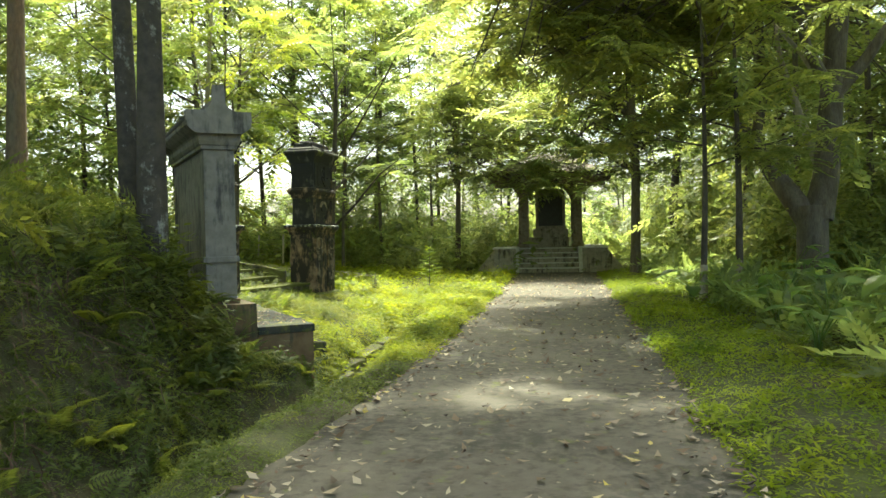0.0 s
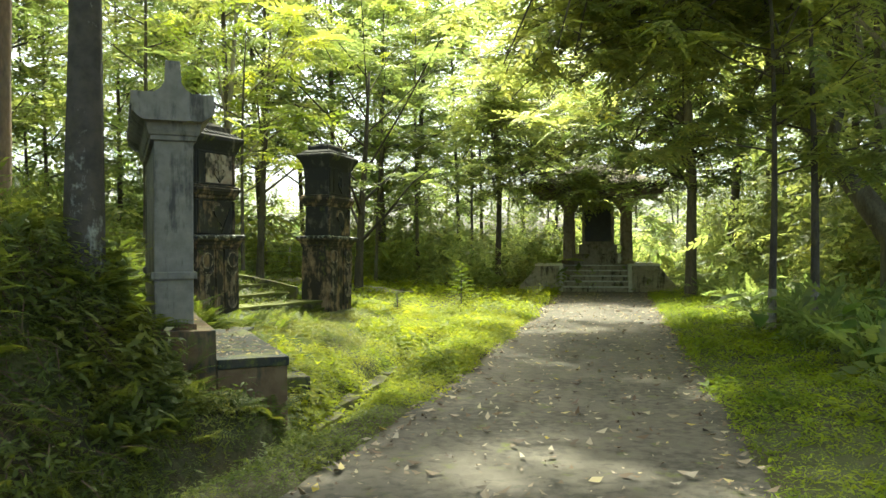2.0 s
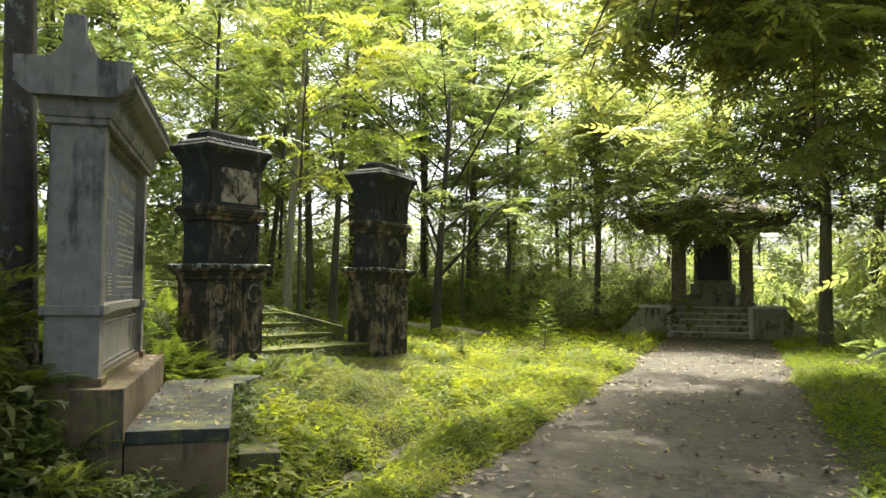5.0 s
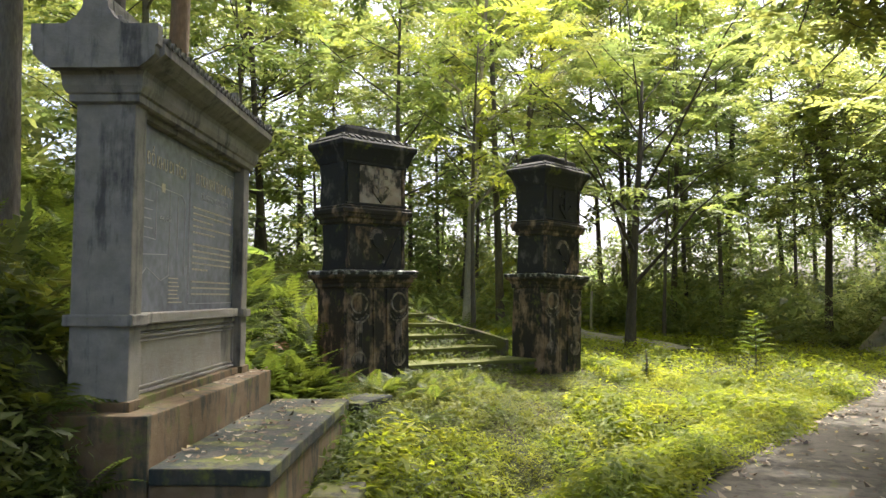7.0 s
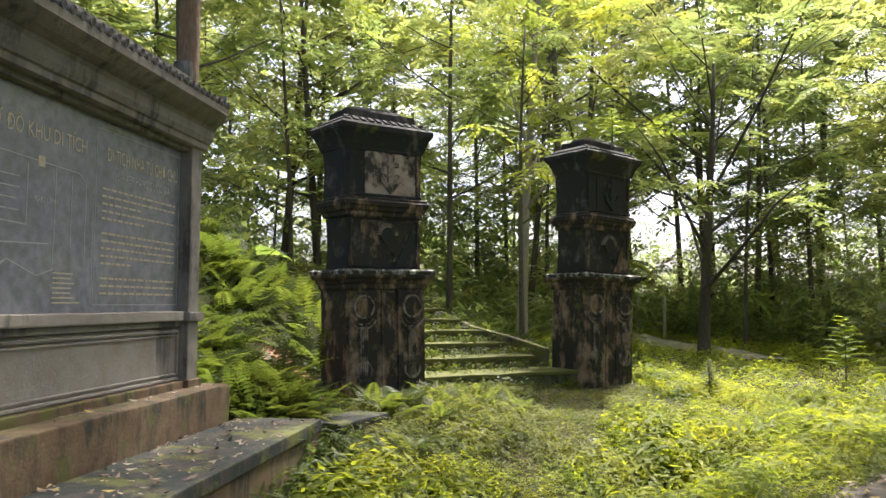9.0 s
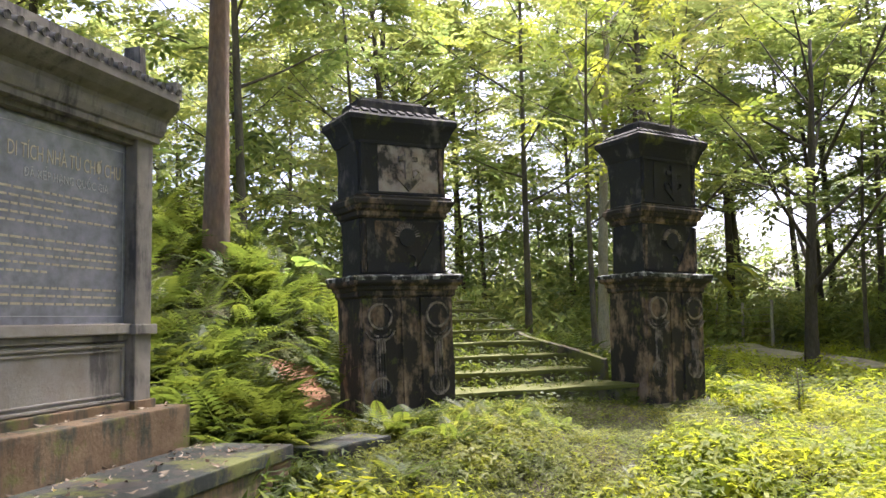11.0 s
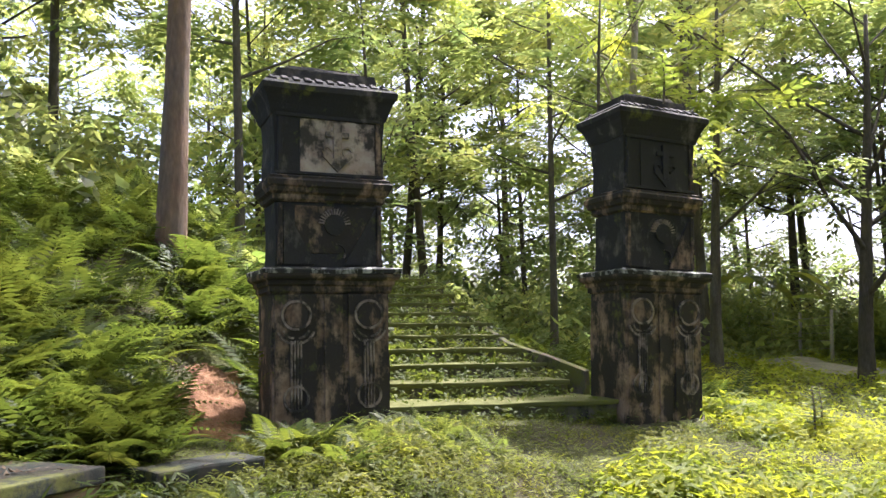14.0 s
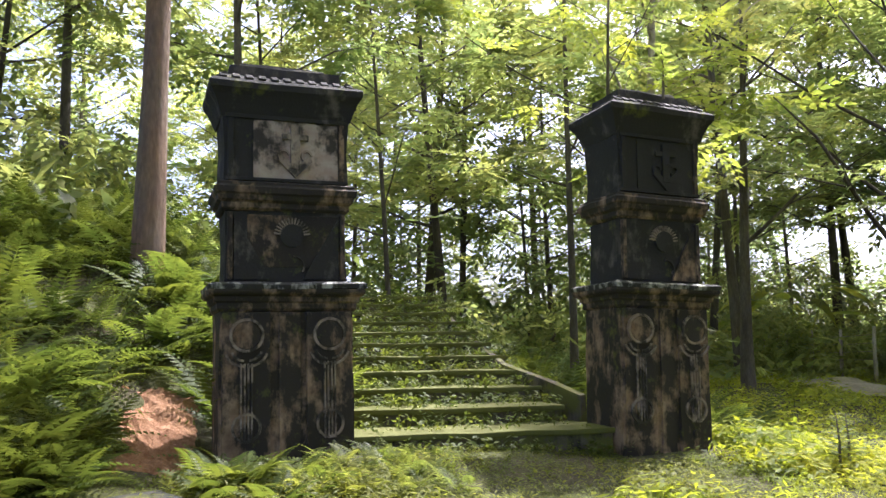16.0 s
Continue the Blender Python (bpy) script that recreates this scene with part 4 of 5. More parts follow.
# ---- trees ----
def grow(rng, trunk_h, r0, lean, limbs, first, spread, rise, seed_twist=0.0, sides=8, r_top=0.25):
    """Trunk and limbs of a tree as one mesh, and the places at which its leaves hang."""
    bm, spots = bmesh.new(), []
    n = 9
    pts, rad = [], []
    for i in range(n):
        t = i / (n - 1)
        pts.append(Vector((lean[0] * t * trunk_h + 0.10 * math.sin(3 * t + seed_twist) * min(1, trunk_h / 8), lean[1] * t * trunk_h + 0.10 * math.cos(2.3 * t + seed_twist) - 0.10 * math.cos(seed_twist), trunk_h * t - (0.3 if i == 0 else 0))))
        rad.append(r0 * (1.25 if i == 0 else 1 - (1 - r_top) * t))
    tube(bm, pts, rad, sides)
    for k in range(limbs):
        t = first + (1 - first) * (k + 0.5) / limbs
        i = min(int(t * (n - 1)), n - 2)
        at = pts[i].lerp(pts[i + 1], t * (n - 1) - i)
        a = k * 2.4 + rng.uniform(-0.5, 0.5)
        u = (t - first) / (1 - first)
        length = spread * (0.72 + 0.5 * math.sin(math.pi * (0.15 + 0.75 * u))) * rng.uniform(0.75, 1.2)
        way = Vector((math.cos(a), math.sin(a), rise * (0.7 + 0.7 * u) * rng.uniform(0.6, 1.3)))
        p1, p2, p3 = at + way * length * 0.35, at + way * length * 0.7 + Vector((0, 0, 0.05 * length)), at + way * length + Vector((0, 0, -0.02 * length))
        rr = r0 * (1 - (1 - r_top) * t) * 0.5
        tube(bm, [at, p1, p2, p3], [rr, rr * 0.7, rr * 0.45, rr * 0.15], 5)
        for _ in range(3):
            b = a + rng.uniform(-1.1, 1.1)
            q = rng.uniform(0.35, 0.95)
            base = at.lerp(p3, q)
            tip = base + Vector((math.cos(b), math.sin(b), rng.uniform(-0.1, 0.5))) * length * rng.uniform(0.25, 0.5)
            tube(bm, [base, base.lerp(tip, 0.5) + Vector((0, 0, 0.03)), tip], [rr * 0.3, rr * 0.2, rr * 0.08], 4)
            spots += [tip, base.lerp(tip, 0.6), base]
        spots += [p3, p2]
    spots.append(pts[-1] + Vector((0, 0, 0.2)))
    return bm, spots


def crown_mesh(name, rng, spots, count, cloud, template, size, mat, droop=0.25, whorl=6):
    """Feathered leaves in whorls round the twig ends, the whorls in clumps."""
    s = np.array([tuple(p) for p in spots])
    n = max(1, count // whorl)
    heart = s[rng.integers(0, len(s), n)] + rng.normal(0, 1, (n, 3)) * np.array([cloud, cloud, cloud * 0.5])
    places = heart.repeat(whorl, 0) + rng.normal(0, 0.03, (n * whorl, 3))
    k = n * whorl
    yaw = rng.uniform(0, 2 * math.pi, n).repeat(whorl) + np.tile(np.arange(whorl) * 2 * math.pi / whorl, n) + rng.normal(0, 0.25, k)
    tilt = rng.normal(0, 0.22, n).repeat(whorl)
    turn = turns_of(rng, k, 0.22, yaw, rng.normal(0.22 - droop, 0.22, k) + tilt)
    v, f = scatter(template, places, turn, size * rng.uniform(0.8, 1.25, n).repeat(whorl) * rng.uniform(0.75, 1.15, k))
    return quads(name, v, f, mat)


SPRAY = pinnate(5, 0.56, 0.21, 0.24, 0.3, stem=0)
SPRAY_FAR = pinnate(4, 0.62, 0.25, 0.25, 0.3, stem=0)
SPRAY_FINE = pinnate(7, 0.42, 0.13, 0.24, 0.3, stem=0)


def tree(label, x, y, seed, trunk_h, r0, limbs, first, spread, leaves, cloud=0.45, rise=0.45, lean=(0, 0), bark=None, leaf=None, template=None, size=1.0, group="", z=None, band=0.0, young=42):
    rng = np.random.default_rng(seed)
    t = thing("tree", label, "tree", pose(x, y, height(x, y) if z is None else z), group)
    bm, spots = grow(rng, trunk_h, r0, lean, limbs, first, spread, rise, seed)
    trunk = part("trunk", bm, bark or M_BARK, t)
    if band:
        wash = bmesh.new()
        at = [Vector((0.10 * math.sin(3 * u + seed) * min(1, trunk_h / 8), 0.10 * math.cos(2.3 * u + seed) - 0.10 * math.cos(seed), 0)) for u in (0, 0.125)]
        foot, knee = at[0] + Vector((0, 0, -0.3)), at[1] + Vector((0, 0, trunk_h * 0.125))
        tube(wash, [foot.lerp(knee, q) for q in (0, 0.5, band)], [r0 * (1.25 - 0.34 * q) * 1.04 for q in (0, 0.5, band)], 10)
        part("limewash_band", wash, M_BAND, trunk, "faded limewash on the lower trunk")
    ob = new("crown", crown_mesh("crown", rng, spots, leaves, cloud, template or SPRAY, size, leaf or M_LEAF))
    ob.parent = t
    if young:
        tips = sorted(spots, key=lambda p: -(p.z + 1.2 * math.hypot(p.x, p.y)))[: len(spots) // 3]
        ob = new("young_leaves", crown_mesh("young_leaves", rng, tips, young, 0.25, template or SPRAY, 0.8 * size, M_LEAF_GOLD, 0.0))
        ob.parent = t
        tagged(ob, "yellow-green young leaf sprays")
    return t


# kinds of young forest tree, built once and then copied
KINDS = [
    tree("slender young forest tree with feathered leaves", -8.24, 28.3, 21, 10.5, 0.09, 12, 0.3, 2.3, 480, 0.42, 0.6, (0.01, 0.0), M_BARK, M_LEAF, SPRAY_FAR, 1.0, "young forest trees"),
    tree("slender young forest tree with feathered leaves", -10.7, 32.3, 22, 12.0, 0.11, 13, 0.32, 2.7, 540, 0.45, 0.65, (-0.02, 0.01), M_BARK, M_LEAF_DARK, SPRAY_FAR, 1.08, "young forest trees"),
    tree("slender young forest tree with yellowish leaf tips", -8.9, 24.8, 23, 9.0, 0.065, 11, 0.25, 2.0, 420, 0.42, 0.7, (0.03, -0.01), M_BARK, M_LEAF, SPRAY_FAR, 0.92, "young forest trees"),
    tree("tall forest tree with dense dark crown", -24.0, 21.0, 24, 15.0, 0.15, 15, 0.28, 3.3, 720, 0.6, 0.6, (0.0, 0.02), M_BARK_DARK, M_LEAF_DARK, SPRAY_FAR, 1.25, "tall forest trees"),
    tree("slender young forest tree with feathered leaves", -22.5, 22.9, 25, 11.0, 0.085, 12, 0.2, 2.5, 500, 0.5, 0.75, (-0.03, -0.02), M_BARK_DARK, M_LEAF, SPRAY_FAR, 1.1, "young forest trees"),
]
SPOTS = [(5.4, 21.0, 1), (7.6, 24.0, 3), (4.4, 28.5, 3), (9.2, 20.0, 1), (6.6, 31.0, 3), (-15.2, 10.4, 0), (-19.5, 12.6, 4), (-25.0, 6.5, 1), (-19.0, 28.0, 1), (-17.5, 33.0, 3), (-21.0, 32.0, 0), (-24.0, 36.0, 3), (-19.5, 38.0, 3), (-10.0, 28.5, 1), (-12.1, 29.5, 4), (-9.9, 35.2, 3), (-22.8, 38.4, 1), (-16.5, 14.2, 2), (-14.2, 17.6, 0), (-6.2, 30.5, 2)]
forest = random.Random(12)
rows_of = [((-44, -14), (-4, 50), 36), ((-14, 6), (31, 66), 20), ((7.5, 34), (0, 58), 26), ((5, 15), (17, 36), 9), ((4.5, 26), (-34, 0), 7), ((-34, -8.5), (-32, 4), 9), ((-6, 5), (-50, -18), 4)]
for (ax, bx), (ay, by), count in rows_of:
    made = 0
    while made < count:
        x, y = forest.uniform(ax, bx), forest.uniform(ay, by)
        d = math.hypot(x + 1, y - 8)
        if forest.random() > 1.25 - d / 60 or any(math.hypot(x - q[0], y - q[1]) < 1.9 for q in SPOTS):
            continue
        if (-14 < x < -5 and 13 < y < 24) or (-7 < x < 3.5 and 27 < y < 45):
            continue
        SPOTS.append((x, y, forest.choice((0, 1, 1, 2, 3, 3, 4))))
        made += 1
for x, y, k in SPOTS:
    s = forest.uniform(1.0, 1.38) if math.hypot(x + 3, y - 8) > 17 else forest.uniform(0.85, 1.2)
    copy_thing(KINDS[k], pose(x, y, height(x, y), forest.uniform(-3, 3), forest.uniform(-3, 3), forest.uniform(0, 360)) @ Matrix.Diagonal((s, s, s * forest.uniform(0.9, 1.1), 1)))

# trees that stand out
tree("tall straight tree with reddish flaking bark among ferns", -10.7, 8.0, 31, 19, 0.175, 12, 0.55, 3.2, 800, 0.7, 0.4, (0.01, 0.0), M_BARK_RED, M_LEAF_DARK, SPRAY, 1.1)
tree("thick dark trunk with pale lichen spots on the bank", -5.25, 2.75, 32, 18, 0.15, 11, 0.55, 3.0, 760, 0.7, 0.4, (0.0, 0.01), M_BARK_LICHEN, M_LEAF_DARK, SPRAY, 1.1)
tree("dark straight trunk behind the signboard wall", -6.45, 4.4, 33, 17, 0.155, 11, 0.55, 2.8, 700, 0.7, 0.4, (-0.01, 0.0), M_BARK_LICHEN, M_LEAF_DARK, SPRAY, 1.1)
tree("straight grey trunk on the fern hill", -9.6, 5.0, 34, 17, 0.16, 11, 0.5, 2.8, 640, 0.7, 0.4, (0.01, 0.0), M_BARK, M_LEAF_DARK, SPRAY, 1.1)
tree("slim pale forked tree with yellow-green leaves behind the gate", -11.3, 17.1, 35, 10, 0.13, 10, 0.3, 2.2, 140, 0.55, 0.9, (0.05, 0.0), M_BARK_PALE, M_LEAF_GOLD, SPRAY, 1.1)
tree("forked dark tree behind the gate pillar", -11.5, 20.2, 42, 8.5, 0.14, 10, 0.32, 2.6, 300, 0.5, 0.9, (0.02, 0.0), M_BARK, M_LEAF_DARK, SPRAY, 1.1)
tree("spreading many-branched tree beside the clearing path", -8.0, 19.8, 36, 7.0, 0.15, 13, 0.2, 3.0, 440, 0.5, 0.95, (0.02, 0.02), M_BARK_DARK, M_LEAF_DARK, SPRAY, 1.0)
tree("thin sapling trunk among broad-leaved plants", 2.35, 11.3, 38, 6.5, 0.075, 9, 0.4, 1.9, 420, 0.5, 0.35, (0, 0), M_BARK_DARK, M_LEAF, SPRAY_FINE, 1.3, "roadside saplings", None, 0.98)
tree("thin sapling trunk among broad-leaved plants", 3.0, 11.25, 39, 6.8, 0.085, 9, 0.42, 1.9, 420, 0.5, 0.35, (0.01, 0), M_BARK_DARK, M_LEAF, SPRAY_FINE, 1.3, "roadside saplings", None, 0.98)
tree("young tree with yellow leaf tips by the gate", -9.4, 14.4, 40, 6.5, 0.06, 9, 0.35, 1.5, 90, 0.4, 0.6, (0.03, 0.0), M_BARK, M_LEAF_GOLD, SPRAY, 1.0)


def forked_tree():
    """The old roadside tree: a short trunk that forks into a leaning limb and a thick stem, roofing the lane with leaves."""
    rng = np.random.default_rng(77)
    t = thing("tree", "old forked roadside tree whose leafy boughs overhang the lane", "tree", pose(5.3, 13.6, height(5.3, 13.6)))
    bm = bmesh.new()
    V = Vector
    tube(bm, [V((0, 0, -0.3)), V((0, 0, 0.6)), V((0, 0, 1.4)), V((0, 0, 1.9))], [0.46, 0.36, 0.35, 0.38], 12)
    stem = [V((0.12, 0, 1.6)), V((0.35, 0.1, 2.6)), V((0.5, 0.2, 4.2)), V((0.7, 0.3, 6.2)), V((0.6, 0.2, 9.0)), V((0.8, 0, 12))]
    limb = [V((-0.1, 0, 1.6)), V((-0.6, 0.4, 2.5)), V((-1.0, 1.4, 3.6)), V((-1.7, 1.9, 4.8)), V((-2.4, 1.2, 6.4)), V((-3.2, 0.2, 8.2)), V((-4.2, -1.0, 10)), V((-5.0, -2.0, 11.2))]
    tube(bm, stem, [0.34, 0.29, 0.26, 0.24, 0.17, 0.08], 10)
    tube(bm, limb, [0.30, 0.24, 0.20, 0.17, 0.15, 0.12, 0.08, 0.04], 9)
    tube(bm, [V((-0.95, 1.3, 3.5)), V((-0.75, 1.2, 4.6)), V((-0.9, 0.9, 6.4)), V((-0.7, 0.5, 9))], [0.14, 0.11, 0.09, 0.04], 7)
    tube(bm, [V((0.5, 0.2, 4.4)), V((1.2, 0.1, 5.2)), V((2.1, -0.2, 6.6)), V((3.0, -0.4, 8.4))], [0.18, 0.14, 0.10, 0.04], 7)
    tube(bm, [V((0.5, 0.2, 4.6)), V((-0.1, 0.0, 5.6)), V((-0.5, -0.3, 7.2)), V((-0.6, -0.8, 9))], [0.15, 0.12, 0.08, 0.03], 7)
    spots = []
    # boughs that reach out over the lane
    for k in range(176):
        base = limb[4].lerp(limb[7], rng.uniform(0, 1)) if k % 2 else stem[3].lerp(stem[5], rng.uniform(0, 1))
        tip = V((rng.uniform(-7.4, 4.5), rng.uniform(-8.5, 6), rng.uniform(4.6, 10.5))) if k < 60 else V((rng.uniform(-6.6, -1.6), rng.uniform(-3.0, 3.2), rng.uniform(4.3, 6.8))) if k < 100 else V((rng.uniform(-8.0, -4.4), rng.uniform(-3.5, 2.0), rng.uniform(4.6, 7.4)))
        mid = base.lerp(tip, 0.5) + V((0, 0, 0.9))
        tube(bm, [base, mid, tip], [0.06, 0.035, 0.012], 5)
        for q in (0.35, 0.5, 0.65, 0.8, 0.9, 1.0):
            spots.append(base.lerp(mid, q * 2) if q < 0.5 else mid.lerp(tip, q * 2 - 1))
        for _ in range(3):
            b = mid.lerp(tip, rng.uniform(0.2, 1.0))
            e = b + V((rng.uniform(-1.2, 1.2), rng.uniform(-1.2, 1.2), rng.uniform(-0.9, 0.3)))
            tube(bm, [b, e], [0.012, 0.005], 4)
            spots += [e, b.lerp(e, 0.5)]
    part("trunk", bm, M_BARK, t)
    dead = bmesh.new()
    tube(dead, [V((0.4, 0.6, 2.7)), V((0.1, 1.0, 4.0)), V((-0.3, 1.3, 5.6)), V((-0.4, 1.4, 6.6))], [0.11, 0.10, 0.07, 0.03], 7)
    tube(dead, [V((0.55, 0.5, 4.6)), V((0.1, 0.9, 5.6)), V((-0.5, 1.2, 6.5))], [0.09, 0.07, 0.03], 6)
    part("dead_limb", dead, M_BARK_PALE, t, "bare pale dead limb")
    ob = new("crown", crown_mesh("crown", rng, spots, 4900, 0.48, SPRAY, 1.0, M_LEAF, 0.35))
    ob.parent = t


forked_tree()


def canopy_tree(x, y, seed, label, tips, leaves, r0=0.5, low=7.5, top=12.0, boughs=44, bark=None, leaf=None, size=1.25, skew=1.0):
    """An old tree whose boughs reach given tips; also builds the unseen shade trees."""
    r = np.random.default_rng(seed)
    t = thing("tree", label, "tree", pose(x, y, height(x, y)))
    bm = bmesh.new()
    V = Vector
    tube(bm, [V((0, 0, -0.3)), V((0, 0, 0.09 * top)), V((0.06, 0.1, 0.42 * top)), V((-0.1, 0.2, 0.75 * top)), V((-0.2, 0.3, top))], [r0, 0.78 * r0, 0.64 * r0, 0.5 * r0, 0.2 * r0], 12)
    spots = []
    (x0, x1), (y0, y1), (z0, z1) = tips
    for k in range(boughs):
        tip = V((r.uniform(x0, x1) - x, r.uniform(y0, y1) - y, z0 + (z1 - z0) * r.uniform(0, 1) ** skew))
        base = V((-0.1, 0.2, low + (top - low) * 0.9 * r.uniform(0, 1)))
        mid = base.lerp(tip, 0.5) + V((0, 0, 0.8))
        tube(bm, [base, mid, tip], [0.18 * r0, 0.1 * r0, 0.03 * r0], 5)
        spots += [mid.lerp(tip, q) for q in (0.0, 0.3, 0.5, 0.7, 0.85, 1.0)]
        for _ in range(4):
            b = mid.lerp(tip, r.uniform(0.2, 1.0))
            e = b + V((r.uniform(-1.3, 1.3), r.uniform(-1.3, 1.3), r.uniform(-0.4, 0.5)))
            tube(bm, [b, e], [0.015, 0.006], 4)
            spots += [e, b.lerp(e, 0.5)]
    part("trunk", bm, bark or M_BARK_DARK, t)
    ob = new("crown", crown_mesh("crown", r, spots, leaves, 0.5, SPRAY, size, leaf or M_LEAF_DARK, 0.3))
    ob.parent = t


# two trees added out of view, only to shade lane, wall and gate
canopy_tree(5.2, 3.2, 51, "unseen roadside tree added to shade the lane", ((-5.8, 0.5), (3.0, 14.5), (10.5, 13.5)), 2200)
canopy_tree(-13.2, 2.6, 52, "unseen hill tree added to shade the wall and ferns", ((-12.5, -5.3), (10.3, 15.0), (11.0, 14.0)), 1500)
canopy_tree(2.2, 21.9, 37, "rough grey tree beside the pavilion platform", ((-1.6, 4.4), (22.0, 24.5), (3.15, 9.0)), 1900, 0.22, 3.4, 9.0, 76, M_BARK, M_LEAF, 1.0, 2.1)
canopy_tree(-4.5, 26.4, 41, "leafy tree leaning over the pavilion roof", ((-5.8, 0.6), (22.0, 24.5), (3.15, 9.0)), 1900, 0.15, 3.4, 9.0, 76, M_BARK, M_LEAF, 1.0, 2.1)

# ---- plants ----
FERN = fern_frond(13, 1.0)
FERN_LIGHT = fern_frond(11, 1.0, 0.3)


def fern_cloud(rng, n, inside, size, per=7, template=None):
    """Fern clumps: fronds round common feet."""
    pts = []
    while len(pts) < n:
        x, y = inside(rng)
        pts.append((x, y))
    p = np.array(pts).repeat(per, 0)
    k = len(p)
    p = p + rng.normal(0, 0.05, (k, 2))
    z = land(p[:, 0], p[:, 1]) - 0.02
    yaw = rng.uniform(0, 2 * math.pi, k)
    turn = turns_of(rng, k, 0.15, yaw, rng.normal(0.5, 0.28, k))
    s = size * rng.uniform(0.6, 1.25, k)
    return scatter(template or FERN, np.stack([p[:, 0], p[:, 1], z], 1), turn, s)


def blocked(x, y):
    """Inside the stairs, the wall, the slab or a pillar."""
    q = Vector((x, y, 0)) - STEP_FOOT
    e, s = q.dot(STEP_E), q.dot(STEP_S)
    if -0.25 < e < 2.1 and -0.05 < s < 6.6:
        return True
    w = WALL.inverted() @ Vector((x, y, 0))
    if -0.2 < w.x < 2.9 and -0.92 < w.y < 0.7:
        return True
    if math.hypot((x + 7.4) / 1.0, (y - 7.57 + 0.29 * (x + 7.5)) / 0.32) < 1:
        return True
    return (abs(x + 7.0) < 0.55 and abs(y - 8.5) < 0.6) or (abs(x + 6.1) < 0.55 and abs(y - 11.6) < 0.6)


def picker(x0, x1, y0, y1, keep=None):
    def pick(rng):
        while True:
            x, y = rng.uniform(x0, x1), rng.uniform(y0, y1)
            if not blocked(x, y) and (keep is None or keep(x, y)):
                return x, y
    return pick


rng = np.random.default_rng(91)
red_soil = lambda x, y: not (-8.6 < x < -5.9 and abs(y - 7.57 + 0.29 * (x + 7.5)) < 0.44)
hill_ferns = joined([
    fern_cloud(rng, 190, picker(-13.5, -7.2, 4.5, 9.3, red_soil), 0.85, 8),
    fern_cloud(rng, 52, picker(-7.6, -5.9, 6.0, 7.9, red_soil), 0.52),
    fern_cloud(rng, 150, picker(-13, -6.9, 11.6, 14.5), 0.7),
    fern_cloud(rng, 80, picker(-13, -6.6, 2.0, 6.0), 0.62),
    fern_cloud(rng, 60, picker(-8.2, -6.1, 4.8, 7.2, red_soil), 0.72, 8),
    fern_cloud(rng, 40, picker(-7.0, -5.9, 5.8, 7.1, red_soil), 0.5),
])
tagged(new("ferns", quads("ferns", *hill_ferns, M_FERN)), "bright green ferns covering the hillside", "ferns", kind="stuff")
bank_ferns = joined([
    fern_cloud(rng, 110, picker(-8.0, -5.0, -4.5, 3.4), 0.6, 6),
    fern_cloud(rng, 46, picker(-5.2, -4.1, -2.5, 3.2), 0.42, 6),
    fern_cloud(rng, 30, picker(2.2, 3.8, -1, 8), 0.5, 6),
    fern_cloud(rng, 26, picker(-4.6, -3.9, -1.5, 3.2), 0.4, 5),
    fern_cloud(rng, 60, picker(3.0, 9, 2, 16), 0.6, 6),
    fern_cloud(rng, 55, picker(-7.2, -5.5, 7.9, 9.2, lambda x, y: x > -6.7), 0.30, 5, FERN_LIGHT),
])
tagged(new("ferns", quads("ferns", *bank_ferns, M_BANK)), "dark green ferns on the shaded bank", "ferns", kind="stuff")


def fern_plant(x, y, size, seed, z=None, mat=None):
    """One fern that stands out: arching fronds from a single foot."""
    r = np.random.default_rng(seed)
    t = thing("fern", "bright arching fern growing beside the stones", "fern", pose(x, y, (height(x, y) if z is None else z) - 0.02), "ferns by the stones")
    for k in range(9):
        a = k * 2.4 + r.uniform(-0.3, 0.3)
        v, f = scatter(FERN, np.zeros((1, 3)), turns_of(r, 1, 0.08, np.array([a]), np.array([r.uniform(0.1, 0.7)])), np.array([size * r.uniform(0.75, 1.15)]))
        ob = new("frond", quads("frond", v, f, mat or M_FERN))
        ob.parent = t


for i, (x, y, s) in enumerate([(-6.2, 7.85, 0.5), (-6.7, 6.6, 0.75), (-6.05, 6.4, 0.65), (-4.45, 4.75, 0.55), (-4.35, 5.35, 0.5), (-3.75, 3.5, 0.45), (-4.75, 3.05, 0.6), (-5.1, 7.0, 0.45), (-5.6, 7.9, 0.45), (-6.35, 8.3, 0.45), (-4.9, 1.2, 0.6), (-4.6, -0.6, 0.6), (-6.25, 8.75, 0.42), (-6.0, 8.35, 0.4), (-6.45, 9.05, 0.35), (-5.75, 8.2, 0.36), (-6.9, 8.1, 0.4), (-4.25, 2.3, 0.5), (-4.3, 0.3, 0.5), (-4.3, 3.0, 0.5), (-3.95, 3.15, 0.4), (-4.95, 2.6, 0.6), (-3.3, 4.4, 0.35), (-4.6, 6.25, 0.45), (-5.0, 6.6, 0.4)]):
    fern_plant(x, y, s, 200 + i)


